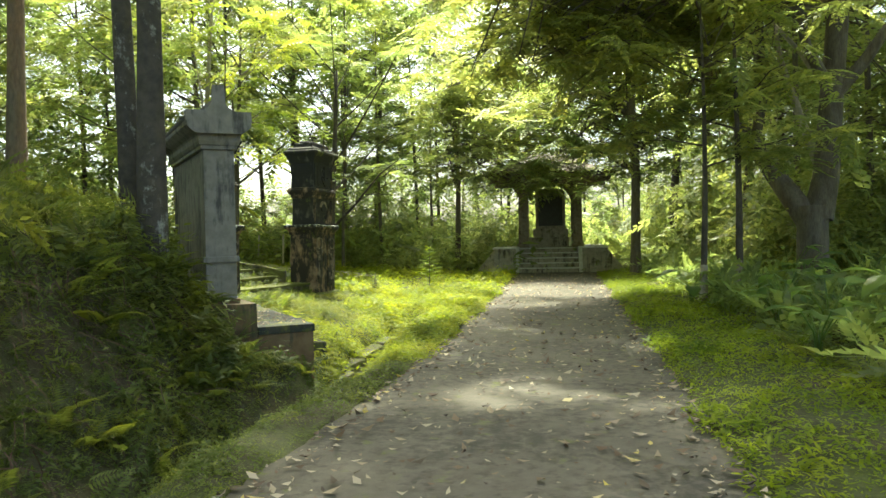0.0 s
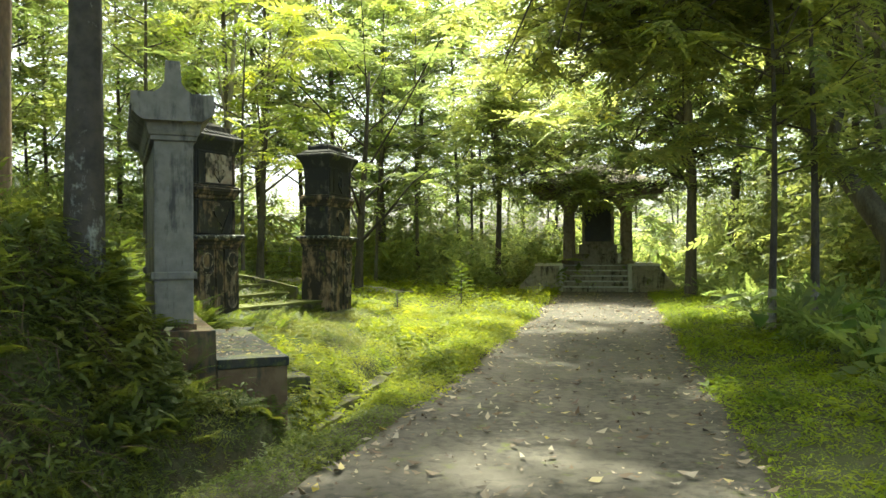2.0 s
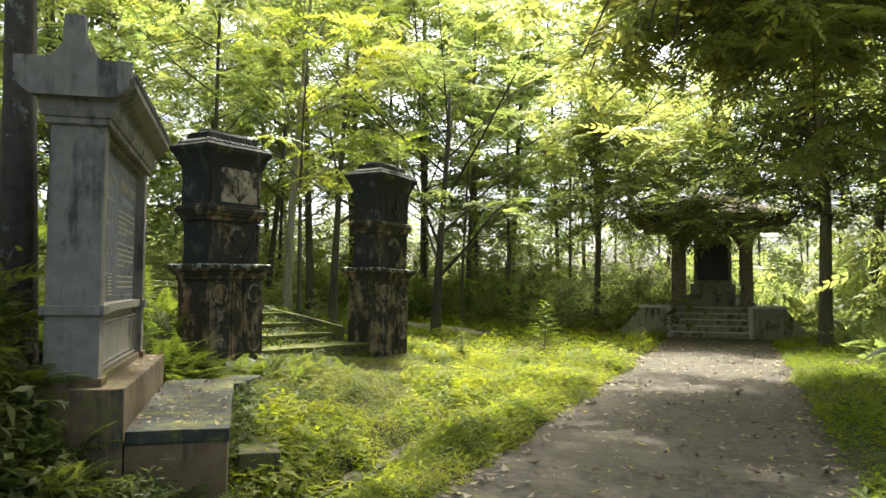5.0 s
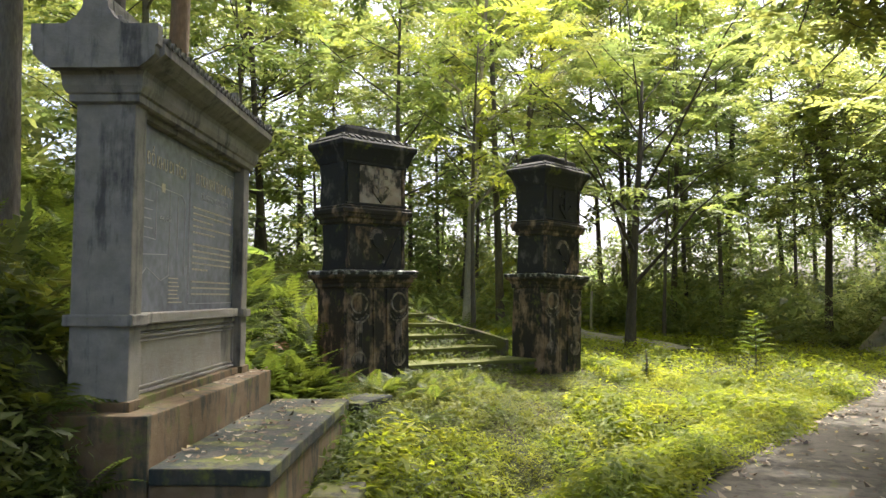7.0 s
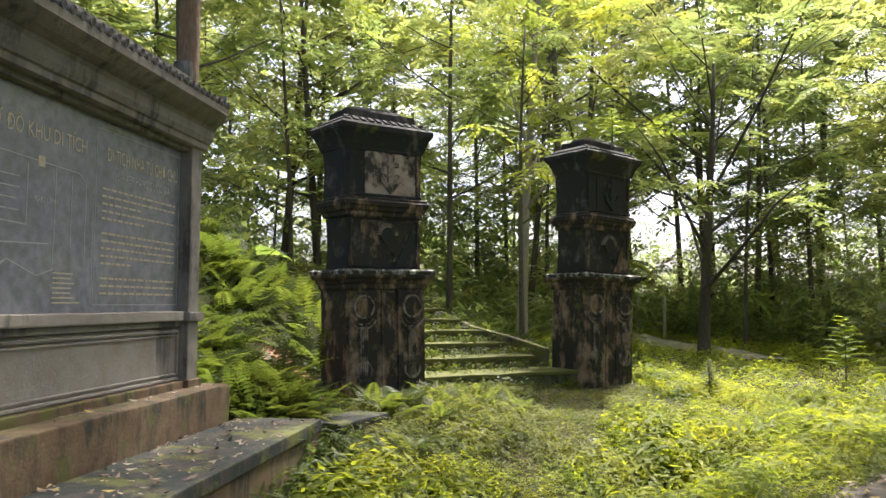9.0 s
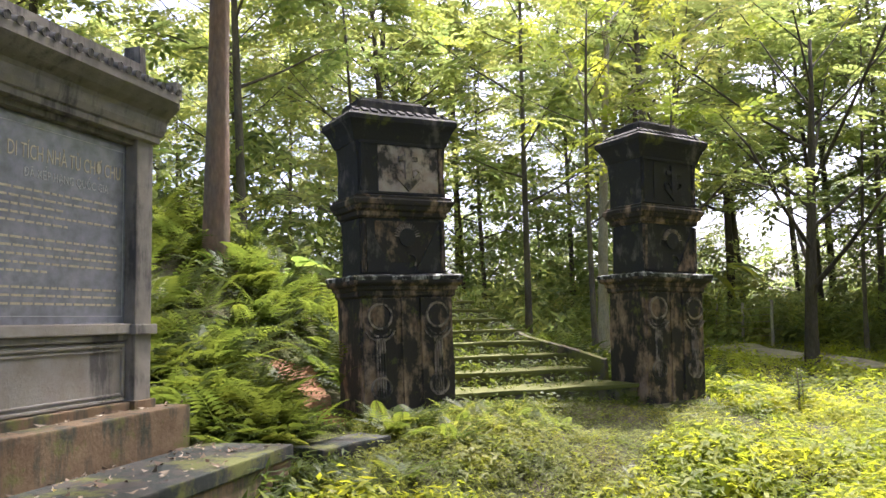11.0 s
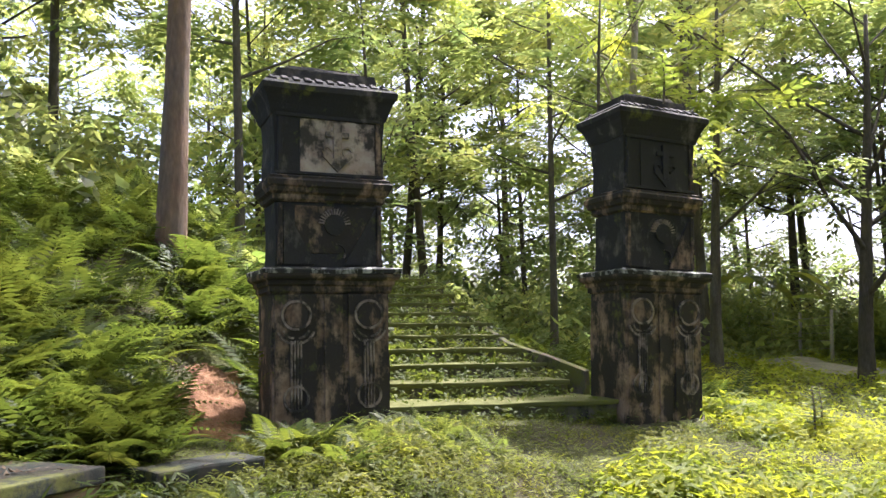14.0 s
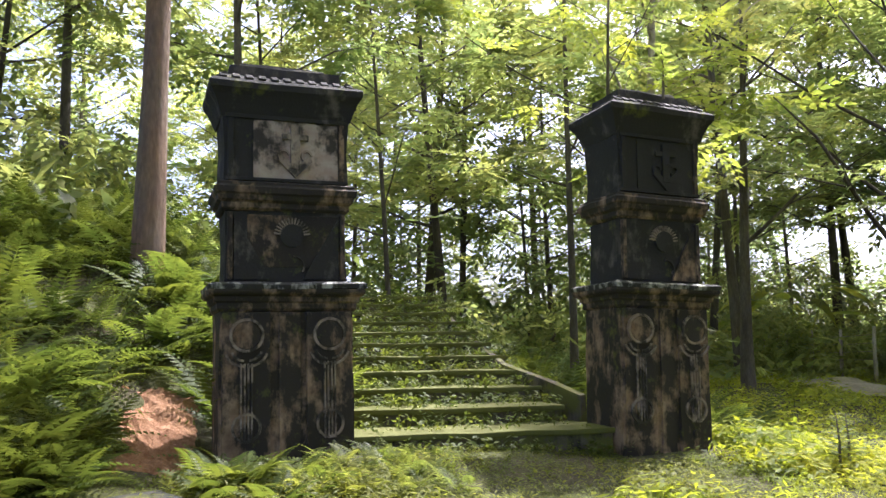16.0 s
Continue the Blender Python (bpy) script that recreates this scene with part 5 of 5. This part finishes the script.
def carpet(name, label, rng, n, inside, templates, size, mat, lift=0.0, lean=0.35, category="plants", want=None):
    """A carpet of small plants on the ground, as one object."""
    xy = inside(rng, n)
    trod = np.exp(-(((xy[:, 0] + 5.3) / 0.9) ** 2 + ((xy[:, 1] - 9.9) / 1.3) ** 2))
    keep = np.array([not blocked(x, y) for x, y in xy]) & (rng.uniform(0, 1, len(xy)) > 0.7 * trod)
    xd = np.interp(xy[:, 1], [-40, 1.0, 3.8, 6.0, 9.0], [-3.95, -3.8, -3.35, -3.55, -3.45])
    keep &= ~((np.abs(xy[:, 0] - xd - 0.03) < 0.15) & (xy[:, 1] < 9.2) & (rng.uniform(0, 1, len(xy)) < 0.82))
    if want is not None:
        keep &= want(xy[:, 0], xy[:, 1])
    xy = xy[keep]
    lush = 0.78 + 0.34 * np.sin(1.9 * xy[:, 0] + 1.1 * np.sin(1.3 * xy[:, 1])) * np.sin(1.5 * xy[:, 1] + 0.8 * xy[:, 0]) + 0.18 * np.sin(5.1 * xy[:, 0] + 2) * np.sin(4.3 * xy[:, 1])
    z = land(xy[:, 0], xy[:, 1]) - 0.02 + lift
    sets, who = [], rng.integers(0, len(templates), len(xy))
    for i, tm in enumerate(templates):
        w = who == i
        k = int(w.sum())
        sets.append(scatter(tm, np.stack([xy[w, 0], xy[w, 1], z[w]], 1), turns_of(rng, k, lean), size * lush[w] * rng.uniform(0.6, 1.4, k)))
    v, f = joined(sets)
    tagged(new(name, quads(name, v, f, mat)), label, category, kind="stuff")


SPRIGS = [sprig(rng, 5, 0.15, 0.068, 0.26), sprig(rng, 4, 0.10, 0.062, 0.3), sprig(rng, 5, 0.22, 0.085, 0.18)]
GRASSY = [sprig(rng, 6, 0.16, 0.15, 0.10), sprig(rng, 5, 0.24, 0.12, 0.12)]
CANE = [sprig(rng, 7, 0.34, 0.15, 0.13), sprig(rng, 6, 0.24, 0.12, 0.16)]
# sunny ground gets the yellow-green, shady ground the darker olive: shade put into colour
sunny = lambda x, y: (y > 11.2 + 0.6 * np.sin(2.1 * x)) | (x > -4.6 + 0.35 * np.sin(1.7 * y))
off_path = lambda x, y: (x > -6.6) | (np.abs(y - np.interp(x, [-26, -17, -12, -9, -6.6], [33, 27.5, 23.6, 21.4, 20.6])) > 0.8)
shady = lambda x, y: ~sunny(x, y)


def left_of_road(x, y):
    return np.interp(y, ROAD_Y, ROAD_L) - x


def meadow_area(y0, y1, deep, power=1.5):
    def inside(r, n):
        y = r.uniform(y0, y1, n)
        return np.stack([np.interp(y, ROAD_Y, ROAD_L) + 0.07 + 0.09 * np.sin(2.3 * y) * np.sin(0.9 * y + 1) - deep * r.uniform(0, 1, n) ** power, y], 1)
    return inside


def right_area(y0, y1, deep, power=1.5):
    def inside(r, n):
        y = r.uniform(y0, y1, n)
        return np.stack([np.interp(y, ROAD_Y, ROAD_R) - 0.07 + 0.09 * np.sin(2.1 * y + 2) * np.sin(1.1 * y) + deep * r.uniform(0, 1, n) ** power, y], 1)
    return inside


def open_ground(x0, x1, y0, y1):
    def inside(r, n):
        return np.stack([r.uniform(x0, x1, n), r.uniform(y0, y1, n)], 1)
    return inside


def slab_edge(r, n):
    """Along the front and the ends of the slab."""
    u, side = r.uniform(-0.5, 3.3, n), r.uniform(0, 1, n)
    along, off = np.where(side < 0.6, u, np.where(side < 0.8, 2.95 + 0.2 * r.uniform(0, 1, n), -0.25 - 0.3 * r.uniform(0, 1, n))), np.where(side < 0.6, -0.95 - 0.14 * r.uniform(0, 1, n), r.uniform(-0.95, 0.4, n))
    p = [WALL @ Vector((i, j, 0)) for i, j in zip(along, off)]
    return np.array([(q.x, q.y) for q in p])


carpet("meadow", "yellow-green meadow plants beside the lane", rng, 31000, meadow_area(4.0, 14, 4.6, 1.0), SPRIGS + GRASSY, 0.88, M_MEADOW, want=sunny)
carpet("turf", "short turf and moss before the gate, olive toned for shade", rng, 36000, meadow_area(6.0, 13, 4.8, 1.0), SPRIGS + GRASSY, 0.55, M_TURF_SHADE, want=shady)
carpet("meadow", "yellow-green meadow plants in the sunny clearing", rng, 13000, meadow_area(13, 25, 12, 1.0), SPRIGS, 1.25, M_MEADOW, want=off_path)
carpet("verge", "low weeds along the ditch and lane, toned for shade", rng, 11000, meadow_area(-6, 5.5, 1.2, 1.0), SPRIGS, 0.48, M_TURF_SHADE)
carpet("verge", "low weeds along the shaded lane edge", rng, 14000, right_area(-5, 24.5, 2.2, 1.2), SPRIGS + GRASSY, 0.72, M_MEADOW)
carpet("bank_plants", "dark creeping plants on the shaded bank", rng, 11500, open_ground(-7.5, -3.9, -5, 3.6), CANE, 0.56, M_BANK, 0, 0.6)
carpet("ditch_plants", "weeds on the ditch banks", rng, 7000, open_ground(-4.5, -3.0, -6, 9), CANE + SPRIGS, 0.5, M_BANK, 0, 0.5)
carpet("forest_floor_plants", "leafy undergrowth below the trees", rng, 5500, open_ground(2.6, 14, -3, 26), SPRIGS, 3.0, M_LEAF, 0, 0.5)
carpet("forest_floor_plants", "leafy undergrowth below the trees", rng, 6500, open_ground(-40, 20, 25, 52), SPRIGS, 5.0, M_LEAF, 0, 0.5)
carpet("forest_floor_plants", "leafy undergrowth on the wooded hill", rng, 5500, open_ground(-40, -12, -2, 28), SPRIGS, 4.2, M_LEAF, 0, 0.5)
carpet("hill_plants", "low leafy plants between the ferns", rng, 7000, open_ground(-13, -6.9, 4.5, 15), SPRIGS, 0.9, M_FERN, 0, 0.5)
carpet("slope_plants", "bright grass and ferns on the sunny slope beside the stairs", rng, 6000, open_ground(-12, -6.5, 11.7, 15.5), SPRIGS + GRASSY, 1.1, M_MEADOW, 0, 0.5)
carpet("slab_weeds", "weeds and small ferns crowding round the slab and plinth", rng, 1500, slab_edge, CANE + SPRIGS, 0.62, M_FERN, 0, 0.5)
carpet("bank_shrubs", "leafy canes hiding the foot of the wall", rng, 900, open_ground(-5.6, -4.15, 1.9, 3.25), CANE + SPRIGS, 1.15, M_BANK, 0, 0.45)
carpet("bank_shrubs", "leafy canes crowding the end of the slab", rng, 420, open_ground(-4.7, -3.75, 2.5, 3.45), CANE + SPRIGS, 0.95, M_BANK, 0, 0.45)
low_bush = pinnate(7, 0.5, 0.17, 0.24, 0.5)
carpet("bank_bushes", "dark bushes crowning the shaded bank", rng, 1900, open_ground(-9.5, -5.2, -6, 3.6), [low_bush], 0.85, M_BANK, 0.3, 0.8)
carpet("wood_bushes", "bushes below the roadside trees", rng, 3600, open_ground(2.3, 11, -2, 26), [low_bush], 1.3, M_LEAF_DARK, 0.25, 0.8)
carpet("far_bushes", "bushes at the edge of the wood", rng, 2600, open_ground(-30, 12, 26.5, 42), [low_bush], 2.0, M_LEAF, 0.6, 0.9)


def understorey(name, label, rng, clumps, inside, per, tall, mat, size):
    """Shrubs and saplings that fill the wood between the trunks: leaves in loose clumps from the ground up."""
    xy = inside(rng, clumps)
    keep = np.array([not (-14.5 < x < 3 and -8 < y < 25.5) for x, y in xy])
    xy = xy[keep].repeat(per, 0)
    k = len(xy)
    h = tall * rng.uniform(0.4, 1.2, k // per).repeat(per)
    u = rng.uniform(0.02, 1, k)
    spread = 0.35 + 0.9 * np.sin(np.pi * np.clip(u, 0.1, 0.95)) * h / 3.5
    p = np.stack([xy[:, 0] + rng.normal(0, 1, k) * spread * 0.7, xy[:, 1] + rng.normal(0, 1, k) * spread * 0.7, land(xy[:, 0], xy[:, 1]) + u * h], 1)
    v, f = scatter(SPRAY_FAR, p, turns_of(rng, k, 0.5, None, rng.normal(-0.25, 0.4, k)), size * rng.uniform(0.6, 1.25, k))
    tagged(new(name, quads(name, v, f, mat)), label, "undergrowth", kind="stuff")


understorey("understorey", "leafy shrubs and saplings between the trunks", rng, 95, open_ground(-20, 14, 28, 44), 42, 2.7, M_LEAF, 1.1)
understorey("understorey", "leafy shrubs and saplings deep in the wood", rng, 90, open_ground(-45, 24, 44, 66), 46, 6.0, M_LEAF, 1.8)
understorey("understorey", "leafy shrubs and saplings on the wooded hill", rng, 100, open_ground(-34, -13, -4, 30), 42, 2.8, M_LEAF, 1.2)
understorey("understorey", "leafy shrubs and saplings deep on the hill", rng, 75, open_ground(-60, -30, -10, 50), 40, 6.0, M_LEAF, 1.9)
understorey("understorey", "tall leafy thicket closing the wood behind the hill", rng, 85, open_ground(-42, -19, 0, 46), 64, 7.5, M_LEAF_DARK, 1.7)
understorey("understorey", "sunlit shrubs at the edge of the clearing", rng, 60, open_ground(-16, -2.5, 25.5, 28.5), 36, 1.6, M_LEAF, 0.8)
understorey("understorey", "sunlit shrubs along the clearing path", rng, 45, open_ground(-22, -14.6, 15, 27), 36, 1.6, M_LEAF, 0.8)
understorey("understorey", "leafy shrubs and saplings by the roadside wood", rng, 165, open_ground(4.5, 16, 15.5, 36), 50, 4.4, M_LEAF_DARK, 1.1)
understorey("understorey", "leafy shrubs below the roadside trees", rng, 45, open_ground(4.5, 10.5, 16, 23), 50, 2.6, M_LEAF, 0.95)
understorey("understorey", "leafy shrubs and young trees behind the pavilion", rng, 55, open_ground(-12, 7, 31, 40), 55, 4.6, M_LEAF, 1.2)
understorey("understorey", "leafy shrubs and young trees beyond the path", rng, 38, open_ground(-27, -14.5, 30, 42), 55, 4.2, M_LEAF, 1.2)
understorey("understorey", "leafy shrubs and saplings deep in the roadside wood", rng, 70, open_ground(18, 40, 0, 50), 40, 6.0, M_LEAF_DARK, 1.8)


def stair_weeds():
    """Small weeds in the joints of the stairs and at their foot."""
    r = np.random.default_rng(17)
    pts = []
    for k in range(11):
        for _ in range(300 if k else 170):
            back = 0.62 if k == 0 else 0.70 + 0.57 * k - 0.08
            s = back + (r.normal(0, 0.05) if r.uniform() < 0.55 else -0.55 * r.uniform())
            q = STEP_FOOT + STEP_E * r.uniform(-0.2, 2.0) + STEP_S * s
            pts.append((q.x, q.y, 0.56 + 0.157 * k))
    for _ in range(160):
        q = STEP_FOOT + STEP_E * r.uniform(-0.3, 2.3) + STEP_S * r.normal(-0.08, 0.05)
        pts.append((q.x, q.y, height(q.x, q.y)))
    p = np.array(pts)
    v, f = scatter(SPRIGS[0], p, turns_of(r, len(p), 0.5), 0.65 * r.uniform(0.4, 1.5, len(p)))
    tagged(new("stair_weeds", quads("stair_weeds", v, f, M_FERN)), "small weeds in the joints and on the treads of the stairs", "weeds", kind="stuff")


stair_weeds()


def dry_stems():
    """Brown dead stems hanging on the bank."""
    r = np.random.default_rng(8)
    n = 1100
    x, y = r.normal(-4.95, 0.42, n), r.uniform(-4.5, 2.4, n)
    z = land(x, y) + r.uniform(0.02, 0.25, n)
    blade = (np.array([(0, -0.009, 0), (0.25, -0.006, 0.03), (0.25, 0.006, 0.03), (0, 0.009, 0), (0.25, -0.006, 0.03), (0.5, -0.002, -0.03), (0.5, 0.002, -0.03), (0.25, 0.006, 0.03)], float), np.arange(8).reshape(-1, 4))
    v, f = scatter(blade, np.stack([x, y, z], 1), turns_of(r, n, 0.4, r.normal(0, 0.6, n), r.normal(-0.6, 0.3, n)), r.uniform(0.3, 0.75, n))
    tagged(new("dry_stems", quads("dry_stems", v, f, M_DRY)), "dry brown stems hanging over the bank", "dry plants", kind="stuff")


dry_stems()


def fallen_leaves():
    """Fallen leaves on the lane, the slab and the stairs."""
    r = np.random.default_rng(33)
    curl = (np.array([(-0.5, 0, 0.10), (0, -0.26, 0.0), (0.5, 0, 0.12), (0, 0.26, 0.02)], float), np.arange(4).reshape(-1, 4))
    y = -6 + 30 * r.uniform(0, 1, 4800) ** 1.25
    l, rr = np.interp(y, ROAD_Y, ROAD_L), np.interp(y, ROAD_Y, ROAD_R)
    u = r.uniform(0, 1, 4800)
    x = l + (rr - l) * np.where(r.uniform(0, 1, 4800) < 0.3, np.round(u) + (u - np.round(u)) * 0.2, u)
    p = [np.stack([x, y, np.full(4800, 0.018)], 1)]
    a = np.stack([r.uniform(-0.1, 2.75, 280), -0.22 - 0.64 * r.uniform(0, 1, 280) ** 1.3], 1)
    p.append(np.array([tuple(WALL @ Vector((i, j, 0.525))) for i, j in a]))
    a = np.stack([r.uniform(0.0, 2.6, 40), r.uniform(-0.17, -0.03, 40)], 1)
    p.append(np.array([tuple(WALL @ Vector((i, j, 0.815))) for i, j in a]))
    p = np.concatenate(p)
    n = len(p)
    s = 0.035 + 0.10 * r.uniform(0, 1, n) ** 2.2
    s[4800:] *= 0.65
    v, f = scatter(curl, p, turns_of(r, n, 0.22), np.stack([s, s * r.uniform(0.6, 1.1, n), s * r.uniform(0.3, 2.5, n)], 1))
    tagged(new("fallen_leaves", quads("fallen_leaves", v, f, M_FALLEN)), "dry fallen leaves scattered on lane and slab", "leaves", kind="stuff")


fallen_leaves()


def big_leaf(length, width):
    """A broad heart-shaped leaf along +x with a raised keel, as quads."""
    n = 6
    vs, fs = [], []
    for i in range(n + 1):
        t = i / n
        w = width * math.sin(math.pi * min(1, 0.16 + 0.84 * t) ** 1.0) * (1.1 - 0.5 * t)
        z = 0.10 * length * math.sin(t * 2.2) - 0.22 * length * t * t
        vs += [(length * t, -w, z + 0.12 * w), (length * t, 0, z - 0.05 * width), (length * t, w, z + 0.12 * w)]
    for i in range(n):
        a = 3 * i
        fs += [(a, a + 3, a + 4, a + 1), (a + 1, a + 4, a + 5, a + 2)]
    return np.array(vs, float), np.array(fs)


def broad_plant(name, label, category, x, y, seed, stems, tall, length, width, mat, group):
    """A clump of long stalks, each with one large leaf."""
    r = np.random.default_rng(seed)
    t = thing(name, label, category, pose(x, y, height(x, y)), group)
    leaf = big_leaf(length, width)
    for k in range(stems):
        a = k * 2.4 + r.uniform(-0.4, 0.4)
        h = tall * r.uniform(0.55, 1.1)
        reach = h * r.uniform(0.25, 0.55)
        tip = Vector((math.cos(a) * reach, math.sin(a) * reach, h))
        bm = bmesh.new()
        tube(bm, [Vector((0, 0, -0.05)), Vector((tip.x * 0.3, tip.y * 0.3, h * 0.55)), tip], [0.018, 0.013, 0.008], 6)
        stalk = part("stalk", bm, mat, t)
        v, f = scatter(leaf, np.array([tuple(tip)]), turns_of(r, 1, 0.15, np.array([a]), np.array([r.uniform(-0.5, 0.15)])), np.array([r.uniform(0.7, 1.15)]))
        ob = new("leaf", quads("leaf", v, f, mat, True))
        ob.parent = stalk


for i, (x, y, n, h) in enumerate([(6.8, 16.0, 5, 1.0), (3.1, 3.6, 7, 0.75), (3.6, 4.6, 7, 0.9), (2.7, 2.3, 6, 0.6), (4.2, 6.2, 7, 0.9), (2.1, 11.0, 5, 0.7), (3.4, 9.0, 6, 0.8), (4.4, 3.2, 6, 1.0), (2.6, 6.9, 5, 0.6), (5.3, 8.2, 6, 1.0), (3.9, 1.3, 6, 0.7), (5.6, 11.6, 6, 0.9), (2.5, 0.9, 6, 0.6), (2.3, 4.2, 6, 0.55), (3.0, 7.9, 7, 0.8), (2.9, 5.6, 7, 0.75), (4.8, 5.0, 7, 1.0), (4.0, 10.2, 7, 0.95), (3.2, 13.2, 6, 0.8), (4.6, 13.0, 7, 1.0)]):
    broad_plant("broad_leaved_plant", "glossy broad-leaved plant under the roadside trees", "plant", x, y, 300 + i, n, h, 0.42, 0.17, M_TARO, "broad-leaved plants")
for i, (x, y) in enumerate([(-16.2, 28.4), (-17.6, 29.6), (-14.8, 27.2)]):
    broad_plant("banana_plant", "banana plant with long torn yellow-green leaves", "plant", x, y, 330 + i, 8, 2.6, 1.7, 0.24, M_LEAF_GOLD, "banana plants")
broad_plant("broad_leaved_plant", "broad-leaved plant beside the red trunk", "plant", -10.5, 8.95, 340, 5, 0.5, 0.6, 0.2, M_TARO, "broad-leaved plants")


def sapling(x, y, tall, seed, mat, label):
    r = np.random.default_rng(seed)
    t = thing("sapling", label, "sapling", pose(x, y, height(x, y)))
    bm = bmesh.new()
    tube(bm, [Vector((0, 0, -0.05)), Vector((0.01, 0.01, tall * 0.5)), Vector((0, 0, tall))], [0.014, 0.01, 0.004], 6)
    part("stem", bm, M_BARK, t)
    n = 34
    h = np.linspace(0.25, 1.0, n) * tall
    v, f = scatter(pinnate(8, 0.4, 0.13, 0.2, 0.25), np.stack([np.zeros(n), np.zeros(n), h], 1), turns_of(r, n, 0.15, np.arange(n) * 2.4, np.full(n, 0.35)), tall * (1.05 - h / tall * 0.75))
    ob = new("foliage", quads("foliage", v, f, mat))
    ob.parent = t


sapling(-4.2, 16.5, 1.15, 1, M_MEADOW, "small feathery sapling in the meadow")
sapling(-4.9, 12.6, 0.5, 2, M_FERN, "low dark green bush in the meadow grass")
sapling(-5.0, 12.9, 0.45, 3, M_FERN, "low dark green bush in the meadow grass")
sapling(-5.85, 11.75, 0.5, 4, M_LEAF_GOLD, "yellow-green seedling rooted on the pillar cap")
bpy.data.objects["sapling.003"].location.z = 3.66

def wire_fence(x0, y0, x1, y1, n):
    f = thing("wire_fence", "old wooden posts with slack wires at the clearing edge", "fence")
    tops = []
    for k in range(n):
        x, y = x0 + (x1 - x0) * k / (n - 1), y0 + (y1 - y0) * k / (n - 1)
        z = height(x, y)
        bm = bmesh.new()
        tube(bm, [Vector((x, y, z - 0.2)), Vector((x + 0.02, y, z + 0.7)), Vector((x + 0.04, y + 0.02, z + 1.3))], [0.05, 0.045, 0.04], 7)
        part("post", bm, M_BARK_PALE, f)
        tops.append(Vector((x, y, z)))
    for h in (0.3, 0.5, 0.7, 0.9, 1.1):
        bm = bmesh.new()
        tube(bm, [t + Vector((0.03, 0, h)) for t in tops], [0.008] * n, 4)
        part("wire", bm, M_PAV, f)


wire_fence(-19.5, 29.5, -11.5, 24.8, 7)

# bare red earth on the slope beside the pillar
bm = bmesh.new()
bmesh.ops.create_grid(bm, x_segments=40, y_segments=26, size=1.0)
for v in bm.verts:
    x, y = -7.5 + v.co.x * 0.95 * (1 + 0.2 * noise.noise(v.co * 3)), 7.57 + v.co.y * 0.34 * (1 + 0.8 * noise.noise(v.co * 2.7)) - 0.27 * v.co.x
    edge = max(abs(v.co.x), abs(v.co.y))
    v.co = Vector((x, y, height(x, y) + 0.05 - 0.24 * max(0, edge - 0.6) + 0.06 * noise.noise(Vector((x * 5, y * 5, 0))) + 0.03 * noise.noise(Vector((x * 15, y * 15, 3)))))
soil = part("bare_soil", bm, M_SOIL)
tagged(soil, "bare red earth on the fern slope", "soil", kind="structure")
